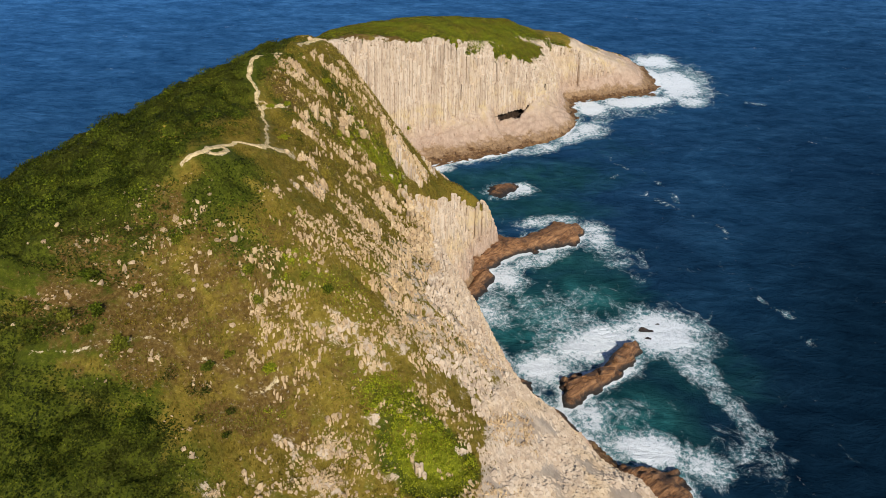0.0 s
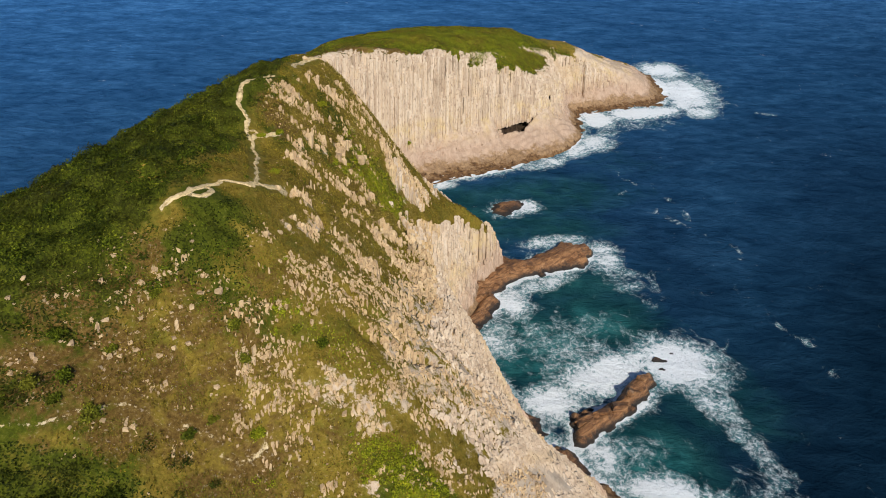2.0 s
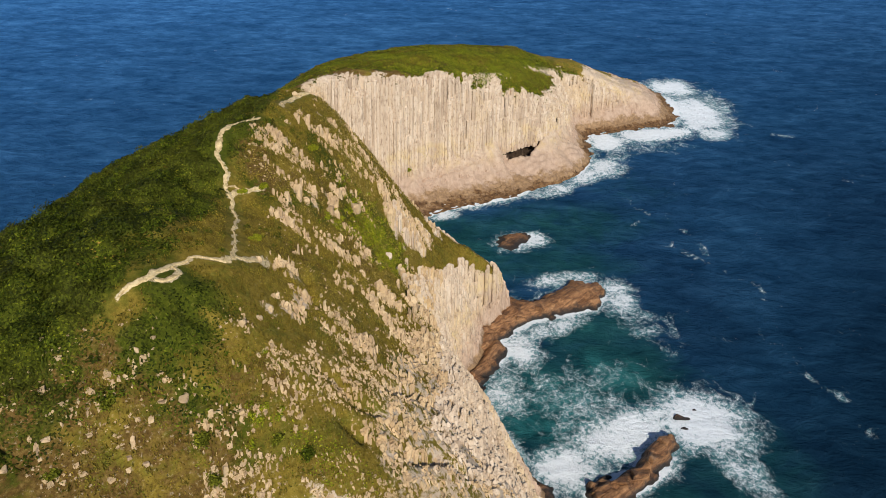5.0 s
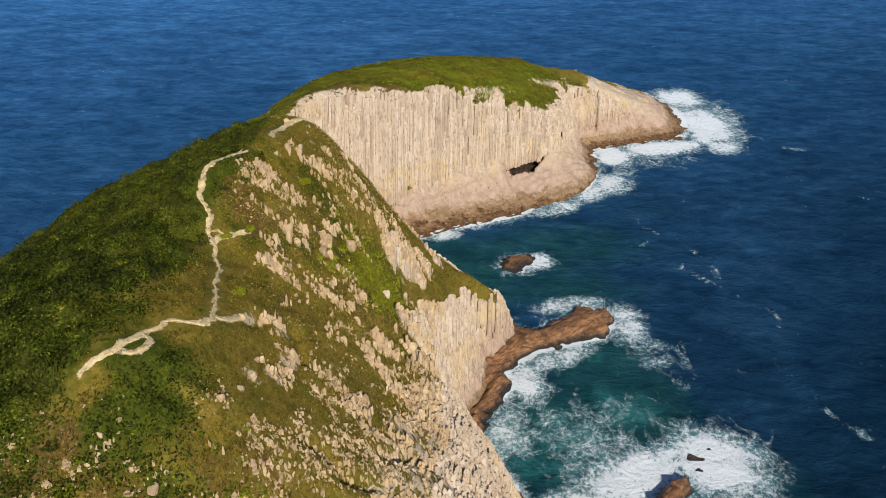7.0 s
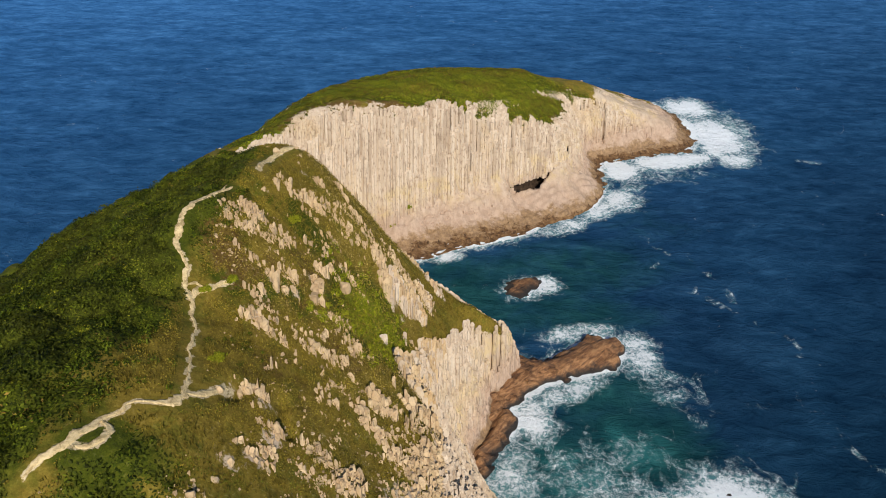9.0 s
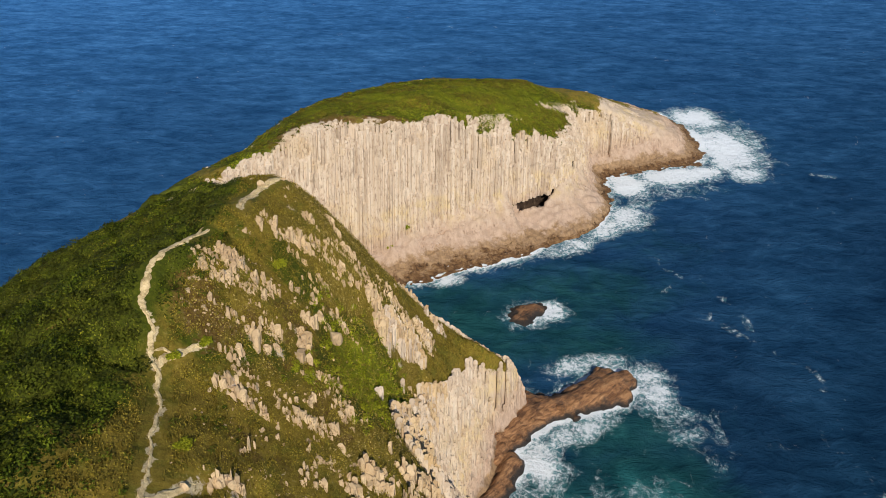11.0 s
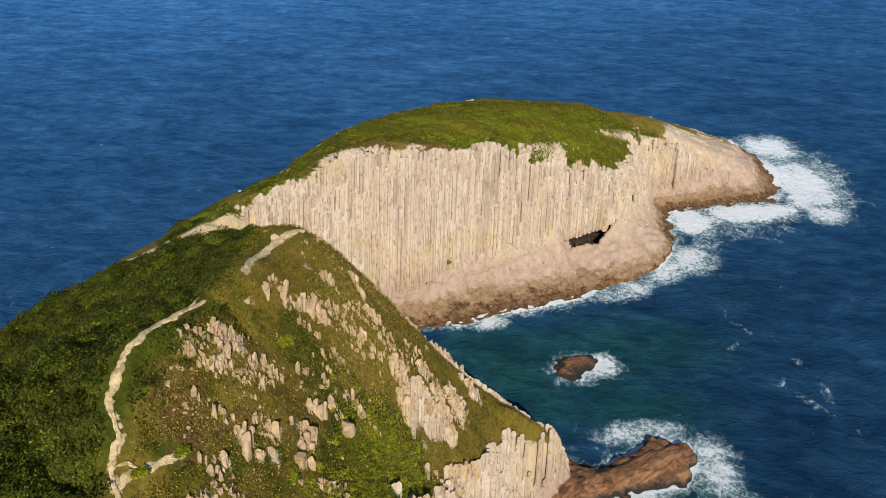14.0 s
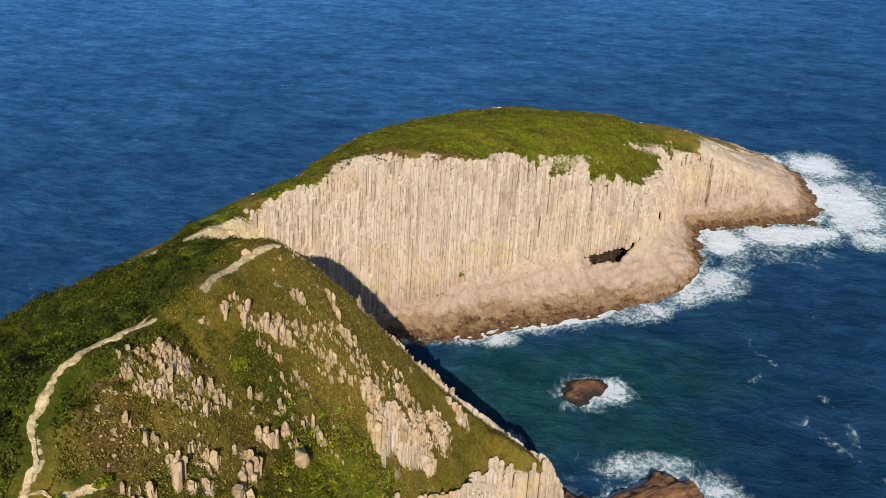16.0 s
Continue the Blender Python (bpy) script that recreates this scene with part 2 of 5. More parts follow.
def stone_colour(g, random_value):
    """Pale pinkish-tan tuff with rusty and grey streaks, brown in the splash zone."""
    tall = g.mapped((1, 1, 0.12))
    tone = g.ramp(g.noise(0.35, 5, 0.6, 0.3, tall), (0.25, (0.40, 0.29, 0.20)), (0.5, (0.52, 0.40, 0.285)), (0.75, (0.60, 0.485, 0.36)))
    tone = g.mix(0.5, tone, g.ramp(random_value, (0.0, (0.31, 0.225, 0.155)), (0.25, (0.47, 0.365, 0.265)), (0.7, (0.56, 0.44, 0.325)), (1.0, (0.66, 0.555, 0.43))))
    # long upright streaks, darker and paler
    tall_streak = g.noise(0.75, 4, 0.62, 0.1, g.mapped((1, 0.6, 0.025)))
    tone = g.mix(g.span(tall_streak, 0.52, 0.66, 0.0, 0.42), tone, (0.30, 0.225, 0.165))
    tone = g.mix(g.span(tall_streak, 0.46, 0.34, 0.0, 0.3), tone, (0.66, 0.56, 0.45))
    rust = g.span(g.noise(0.09, 4, 0.6, 0.5), 0.50, 0.68)
    tone = g.mix(g.math("MULTIPLY", rust, 0.35), tone, (0.53, 0.375, 0.19))
    lichen = g.math("MULTIPLY", g.span(g.height(), 4.0, 8.0), g.span(g.height(), 17.0, 10.0))
    lichen = g.math("MULTIPLY", lichen, g.span(g.noise(0.22, 6, 0.7, 0.8), 0.45, 0.65, 0.0, 0.55))
    tone = g.mix(lichen, tone, (0.58, 0.43, 0.19))
    grime = g.span(g.noise(1.3, 6, 0.7, 0.4, tall), 0.54, 0.74)
    tone = g.mix(g.math("MULTIPLY", grime, 0.4), tone, (0.23, 0.17, 0.115))
    lift = g.math("ADD", g.height(), g.math("MULTIPLY", g.math("SUBTRACT", g.noise(0.45, 8, 0.75), 0.5), 5.0))
    pink = g.span(lift, 11.0, 3.5, 0.0, 0.7)
    tone = g.mix(pink, tone, g.mix(g.span(g.noise(0.9, 6, 0.7, 0.3, g.mapped((1, 1, 0.25))), 0.4, 0.62), (0.43, 0.295, 0.215), (0.30, 0.195, 0.135)))
    ochre = g.span(g.math("ADD", g.height(), g.math("MULTIPLY", g.math("SUBTRACT", g.noise(0.3, 8, 0.75, 0.3), 0.5), 7.0)), 3.0, 1.6)
    tone = g.mix(g.math("MULTIPLY", ochre, 0.8), tone, g.ramp(g.noise(1.1, 6, 0.7, 0.4), (0.35, (0.12, 0.062, 0.026)), (0.6, (0.30, 0.185, 0.085))))
    wet = g.span(g.math("ADD", g.height(), g.math("MULTIPLY", g.math("SUBTRACT", g.noise(0.25, 8, 0.78, 0.4), 0.5), 6.0)), 1.0, 0.4)
    brown = g.ramp(g.noise(0.8, 6, 0.7, 0.5), (0.34, (0.030, 0.018, 0.011)), (0.5, (0.13, 0.068, 0.030)), (0.72, (0.30, 0.185, 0.085)))
    return g.mix(wet, tone, brown), wet


def make_column_stone(name, per_object, worn=False):
    """worn: the weathered blocks of the upper slopes, blotched with ochre and grey lichen."""
    g = Graph(name)
    tone, wet = stone_colour(g, g.each() if per_object else g.island())
    if worn:
        tone = g.mix(1.0, tone, (0.98, 0.89, 0.71), "MULTIPLY")
        tone = g.mix(g.span(g.noise(1.1, 7, 0.75, 0.5), 0.48, 0.64, 0.0, 0.45), tone, (0.42, 0.31, 0.15))
        tone = g.mix(g.span(g.noise(3.0, 6, 0.75, 0.3), 0.54, 0.68, 0.0, 0.4), tone, (0.20, 0.155, 0.085))
    side = g.span(g.math("ABSOLUTE", g.normal_up()), 0.75, 0.35)
    fine = g.noise(2.5, 8, 0.7, 0.2, g.mapped((1, 1, 0.35)))
    joints = g.span(g.noise(0.55, 5, 0.6, 0.2, g.mapped((0.5, 0.5, 2.2))), 0.60, 0.66)
    tone = g.mix(g.math("MULTIPLY", joints, 0.2), tone, (0.22, 0.145, 0.085))
    streak = g.span(g.noise(2.4, 4, 0.6, 0.1, g.mapped((1, 1, 0.04))), 0.52, 0.68)
    tone = g.mix(g.math("MULTIPLY", g.math("MULTIPLY", streak, side), 0.7), tone, (0.21, 0.145, 0.095))
    flute = g.math("MULTIPLY", g.noise(5.0, 4, 0.6, 0.1, g.mapped((1, 1, 0.05))), side)
    n = g.bump(fine, 0.16, 0.5)
    n = g.bump(joints, 0.10, 0.5, n)
    n = g.bump(flute, 0.18, 0.8, n)
    return g.finish(tone, g.span(wet, 0, 1, 0.88, 0.5), n, 0.15)


def make_ground():
    """Turf, scrub floor, bare earth and rock of the headland."""
    g = Graph("headland_ground")
    rock, lush, soil, path = g.attr("rock"), g.attr("lush"), g.attr("soil"), g.attr("path")
    speck = g.noise(1.5, 9, 0.82)
    broad = g.noise(0.12, 5, 0.6, 0.6)
    stone, wet = stone_colour(g, g.noise(0.7, 2, 0.5, 0.0, g.mapped((1, 1, 0.2))))
    turf = g.ramp(speck, (0.28, (0.075, 0.052, 0.007)), (0.45, (0.155, 0.109, 0.014)), (0.6, (0.225, 0.160, 0.025)), (0.78, (0.32, 0.235, 0.055)))
    turf = g.mix(g.span(g.noise(0.28, 6, 0.7, 0.5), 0.48, 0.62, 0.0, 0.6), turf, g.ramp(speck, (0.3, (0.035, 0.040, 0.004)), (0.5, (0.085, 0.092, 0.008)), (0.72, (0.17, 0.16, 0.02))))
    green = g.ramp(speck, (0.3, (0.017, 0.024, 0.002)), (0.5, (0.055, 0.066, 0.0035)), (0.72, (0.125, 0.125, 0.009)))
    earth = g.ramp(g.noise(2.2, 7, 0.75), (0.3, (0.040, 0.022, 0.005)), (0.5, (0.108, 0.063, 0.014)), (0.72, (0.22, 0.148, 0.045)))
    fresh = g.ramp(speck, (0.3, (0.060, 0.074, 0.004)), (0.5, (0.165, 0.175, 0.010)), (0.72, (0.29, 0.28, 0.020)))
    green = g.mix(g.span(g.math("ADD", lush, g.math("MULTIPLY", g.math("SUBTRACT", broad, 0.5), 1.4)), 1.0, 1.45), green, fresh)
    patch = g.span(g.math("ADD", lush, g.math("MULTIPLY", g.math("SUBTRACT", broad, 0.5), 1.6)), 0.35, 0.65)
    tone = g.mix(patch, turf, green)
    bare = g.span(g.math("ADD", soil, g.math("MULTIPLY", g.math("SUBTRACT", g.noise(0.35, 6, 0.7, 0.4), 0.5), 1.5)), 0.4, 0.65)
    tone = g.mix(bare, tone, earth)
    pebble = g.span(g.noise(3.0, 4, 0.65), 0.60, 0.66)
    tone = g.mix(g.math("MULTIPLY", pebble, g.math("ADD", g.math("MULTIPLY", bare, 0.35), g.math("ADD", 0.05, g.math("MULTIPLY", rock, 0.6)))), tone, (0.46, 0.38, 0.29))
    edge = g.span(g.math("ADD", rock, g.math("MULTIPLY", g.math("SUBTRACT", g.noise(0.75, 8, 0.75, 0.5), 0.5), 1.5)), 0.44, 0.58)
    tone = g.mix(edge, tone, stone)
    # the dark of the sea cave, painted as near-black rock
    tone = g.mix(g.span(g.attr("cave_shade"), 0.05, 0.5), tone, g.ramp(g.noise(1.2, 5, 0.7), (0.35, (0.018, 0.011, 0.007)), (0.65, (0.055, 0.035, 0.022))))
    trod = g.span(g.math("ADD", path, g.math("MULTIPLY", g.math("SUBTRACT", g.noise(1.7, 7, 0.75, 0.3), 0.5), 1.3)), 0.48, 0.62)
    tone = g.mix(trod, tone, g.ramp(g.noise(2.5, 7, 0.75), (0.3, (0.26, 0.18, 0.085)), (0.5, (0.52, 0.41, 0.24)), (0.75, (0.68, 0.57, 0.38))))
    flute = g.noise(1.9, 6, 0.68, 0.3, g.mapped((1, 0.2, 0.12)))
    tone = g.mix(g.math("MULTIPLY", edge, g.span(flute, 0.54, 0.72, 0.0, 0.4)), tone, (0.30, 0.215, 0.145))
    n = g.bump(g.math("MULTIPLY", speck, g.span(edge, 0, 1, 1.0, 0.4)), 0.22, 0.6)
    n = g.bump(g.noise(0.5, 5, 0.65), 0.5, 0.4, n)
    n = g.bump(g.math("MULTIPLY", flute, edge), 0.25, 0.6, n)
    return g.finish(tone, 0.92, n, 0.15)


def make_leaves(name, dark, mid, light, drift=(0.115, 0.105, 0.012)):
    """Leaves that differ one by one, from bush to bush and from slope to slope."""
    g = Graph(name)
    tone = g.ramp(g.island(), (0.0, dark), (0.55, mid), (1.0, light))
    bush = g.ramp(g.noise(0.42, 4, 0.65), (0.3, (0.62, 0.62, 0.62)), (0.5, (0.95, 0.95, 0.95)), (0.7, (1.3, 1.25, 1.1)))
    tone = g.mix(1.0, tone, bush, "MULTIPLY")
    plant = g.ramp(g.attr("plant"), (0.0, (1.0, 1.0, 1.0)), (0.04, (0.42, 0.46, 0.5)), (0.35, (0.72, 0.74, 0.8)), (0.7, (1.1, 1.08, 1.0)), (1.0, (1.6, 1.45, 1.1)))
    tone = g.mix(1.0, tone, plant, "MULTIPLY")
    tone = g.mix(g.span(g.noise(0.10, 4, 0.6, 0.5), 0.42, 0.62, 0.0, 0.5), tone, drift)
    return g.finish(tone, 0.7, None, 0.06)


def make_sea():
    g = Graph("sea_water")
    foam_at, shoal = g.attr("foam"), g.attr("shoal")
    wind = g.mapped((0.55, 1.0, 1.0), (0, 0, radians(14)))
    lace = g.noise(1.1, 10, 0.82, 0.4)
    drift = g.noise(0.10, 6, 0.62, 1.0)
    swirl = g.noise(0.20, 9, 0.72, 0.8)
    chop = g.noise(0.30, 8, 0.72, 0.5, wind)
    swell = g.noise(0.045, 5, 0.6, 0.3, wind)
    web = g.span(g.cells(0.34, "DISTANCE_TO_EDGE", g.warped(0.35, 4.5, 6)), 0.16, 0.0)
    fine_web = g.span(g.cells(0.95, "DISTANCE_TO_EDGE", g.warped(0.9, 1.8, 6)), 0.18, 0.0)
    # sky reflection and haze are put into the far water's colour
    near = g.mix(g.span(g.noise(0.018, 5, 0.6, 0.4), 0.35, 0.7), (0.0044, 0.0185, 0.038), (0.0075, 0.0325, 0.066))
    sky_lit_sea = g.mix(g.span(g.noise(0.006, 6, 0.6, 0.5), 0.35, 0.7), (0.036, 0.142, 0.345), (0.054, 0.192, 0.445))
    # darker towards the south-east
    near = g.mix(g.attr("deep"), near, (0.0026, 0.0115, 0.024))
    body = g.mix(g.attr("far_sheen"), near, sky_lit_sea)
    teal = g.mix(g.span(drift, 0.35, 0.65), (0.0075, 0.047, 0.054), (0.024, 0.130, 0.137))
    teal = g.mix(g.span(shoal, 0.78, 0.98), (0.0115, 0.058, 0.064), teal)
    sh = g.span(g.math("ADD", shoal, g.math("MULTIPLY", g.math("SUBTRACT", drift, 0.5), 0.9)), 0.15, 0.95)
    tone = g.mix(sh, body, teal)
    # light and shade on the faces of waves, long and short, multiplied into the colour
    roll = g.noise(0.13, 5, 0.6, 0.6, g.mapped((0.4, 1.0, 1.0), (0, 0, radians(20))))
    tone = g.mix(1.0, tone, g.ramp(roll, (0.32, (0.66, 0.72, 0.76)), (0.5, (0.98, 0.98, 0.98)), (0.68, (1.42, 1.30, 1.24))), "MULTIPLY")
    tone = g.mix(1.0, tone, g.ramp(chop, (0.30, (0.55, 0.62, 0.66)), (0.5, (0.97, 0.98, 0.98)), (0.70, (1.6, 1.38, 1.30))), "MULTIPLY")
    amount = g.math("ADD", foam_at, g.math("MULTIPLY", g.math("SUBTRACT", swirl, 0.52), 2.0))
    # water full of bubbles, then torn lace, then thick foam
    pale = g.span(amount, 0.2, 1.05)
    tone = g.mix(g.math("MULTIPLY", pale, 0.78), tone, (0.15, 0.37, 0.39))
    net = g.math("MAXIMUM", g.math("MULTIPLY", web, 0.95), g.math("MULTIPLY", fine_web, 0.75))
    net = g.math("MULTIPLY", net, g.span(lace, 0.42, 0.58))
    torn = g.math("MULTIPLY", net, g.span(amount, 0.22, 0.7))
    thick = g.span(g.math("ADD", g.math("ADD", foam_at, g.math("MULTIPLY", g.math("SUBTRACT", swirl, 0.5), 1.5)), g.math("MULTIPLY", g.math("SUBTRACT", lace, 0.5), 1.9)), 0.66, 1.0)
    white = g.math("MAXIMUM", torn, thick)
    caps = g.math("MULTIPLY", g.span(g.noise(0.09, 8, 0.70, 0.8), 0.65, 0.69), g.span(lace, 0.53, 0.60))
    white = g.math("MAXIMUM", white, g.math("MULTIPLY", caps, 0.6))
    tone = g.mix(white, tone, g.mix(lace, (0.72, 0.79, 0.82), (0.90, 0.92, 0.93)))
    n = g.bump(swell, 3.0, 0.5)
    n = g.bump(chop, 1.1, 0.8, n)
    n = g.bump(g.math("MULTIPLY", white, lace), 0.6, 0.6, n)
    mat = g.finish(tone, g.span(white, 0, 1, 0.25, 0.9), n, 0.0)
    g.shader.inputs["IOR"].default_value = 1.33
    return mat


def make_wet_rock():
    """Rusty, wave-washed tuff with tilted layers and black weed."""
    g = Graph("wave_washed_rock")
    beds = g.along((radians(8), radians(-6), radians(38)), (3.2, 0.55, 0.5))
    layer = g.noise(0.9, 7, 0.7, 0.5, beds)
    tone = g.ramp(layer, (0.32, (0.05, 0.024, 0.012)), (0.45, (0.19, 0.085, 0.033)), (0.58, (0.36, 0.18, 0.075)), (0.76, (0.50, 0.31, 0.165)))
    tone = g.mix(g.span(g.noise(0.28, 5, 0.7, 0.6), 0.50, 0.64, 0.0, 0.66), tone, (0.045, 0.024, 0.015))
    low = g.span(g.math("ADD", g.height(), g.math("MULTIPLY", g.math("SUBTRACT", g.noise(0.6, 5, 0.7), 0.5), 2.4)), 1.5, 0.3)
    tone = g.mix(low, tone, (0.022, 0.016, 0.012))
    pale = g.span(g.math("ADD", g.height(), g.math("MULTIPLY", g.noise(0.5, 5, 0.7), 3.0)), 4.8, 6.6, 0.0, 0.6)
    tone = g.mix(pale, tone, (0.43, 0.31, 0.21))
    n = g.bump(layer, 0.7, 0.8)
    n = g.bump(g.noise(2.2, 7, 0.75), 0.25, 0.7, n)
    return g.finish(tone, 0.55, n, 0.4)


def make_trail(name, dim):
    """Trodden pale earth with darker, grassy blotches."""
    g = Graph(name)
    tone = g.ramp(g.noise(1.8, 7, 0.75, 0.3), *[(at, tuple(dim * c for c in colour)) for at, colour in ((0.3, (0.28, 0.20, 0.10)), (0.5, (0.55, 0.44, 0.27)), (0.75, (0.70, 0.60, 0.41)))])
    tone = g.mix(g.span(g.noise(0.9, 5, 0.7, 0.6), 0.52, 0.64, 0.0, 0.7), tone, (0.22, 0.165, 0.075))
    return g.finish(g.mix(1.0, tone, (1.06, 1.0, 0.86), "MULTIPLY"), 0.95, g.bump(g.noise(4.0, 6, 0.7), 0.15, 0.7), 0.1)


COLUMN_STONE = make_column_stone("columnar_tuff", False)
WORN_STONE = make_column_stone("weathered_tuff", False, True)
BLOCK_STONE = make_column_stone("weathered_tuff_block", True, True)
GROUND = make_ground()
SEA = make_sea()
WET_ROCK = make_wet_rock()
TRAIL = make_trail("trodden_earth", 1.12)
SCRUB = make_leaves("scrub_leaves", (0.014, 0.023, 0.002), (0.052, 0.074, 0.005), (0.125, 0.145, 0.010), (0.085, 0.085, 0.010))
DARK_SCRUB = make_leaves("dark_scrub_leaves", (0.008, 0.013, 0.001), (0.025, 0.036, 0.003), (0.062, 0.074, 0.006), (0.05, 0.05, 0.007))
BRIGHT_SCRUB = make_leaves("fresh_scrub_leaves", (0.07, 0.090, 0.004), (0.19, 0.215, 0.010), (0.32, 0.325, 0.020), (0.22, 0.21, 0.014))
TURF = make_leaves("low_turf_leaves", (0.085, 0.060, 0.006), (0.165, 0.115, 0.012), (0.25, 0.178, 0.024), (0.17, 0.118, 0.018))
STRAW = make_leaves("straw_grass_leaves", (0.20, 0.145, 0.035), (0.36, 0.265, 0.075), (0.52, 0.40, 0.14), (0.34, 0.25, 0.07))
OLIVE = make_leaves("olive_turf_leaves", (0.19, 0.145, 0.016), (0.26, 0.198, 0.025), (0.33, 0.25, 0.04), (0.26, 0.19, 0.03))
BUSH = make_leaves("round_bush_leaves", (0.045, 0.052, 0.005), (0.12, 0.13, 0.011), (0.22, 0.22, 0.02), (0.13, 0.12, 0.015))
HEATH = make_leaves("brown_heath_leaves", (0.045, 0.026, 0.006), (0.125, 0.076, 0.016), (0.24, 0.16, 0.042), (0.13, 0.088, 0.018))
GRASS = make_leaves("dry_grass_blades", (0.06, 0.044, 0.005), (0.125, 0.093, 0.012), (0.22, 0.165, 0.028), (0.135, 0.10, 0.015))


# ---------------------------------------------------------------- building helpers
def mesh_of(name, verts, faces, material, smooth=False):
    me = bpy.data.meshes.new(name)
    me.from_pydata(verts, [], faces)
    me.materials.append(material)
    me.polygons.foreach_set("use_smooth", np.full(len(me.polygons), smooth))
    me.update()
    return me


def add_value(me, name, values):
    me.attributes.new(name, "FLOAT", "POINT").data.foreach_set("value", np.asarray(values, np.float32))


def grid_faces(nx, ny):
    i = np.arange(nx * ny).reshape(ny, nx)
    return np.stack([i[:-1, :-1], i[:-1, 1:], i[1:, 1:], i[1:, :-1]], axis=-1).reshape(-1, 4)


def step(v, low, high):
    s = np.clip((v - low) / (high - low), 0, 1)
    return s * s * (3 - 2 * s)


def fields(x, y, spots):
    """The strongest of some soft oval spots (x, y, half-width, half-depth, turn in degrees, amount)."""
    out = np.zeros(len(x))
    for cx, cy, rx, ry, turn, amount in spots:
        c, s = math.cos(radians(turn)), math.sin(radians(turn))
        u, v = ((x - cx) * c + (y - cy) * s) / rx, ((y - cy) * c - (x - cx) * s) / ry
        out = np.maximum(out, amount * np.exp(-(u * u + v * v) ** 1.5 * 0.7))
    return out


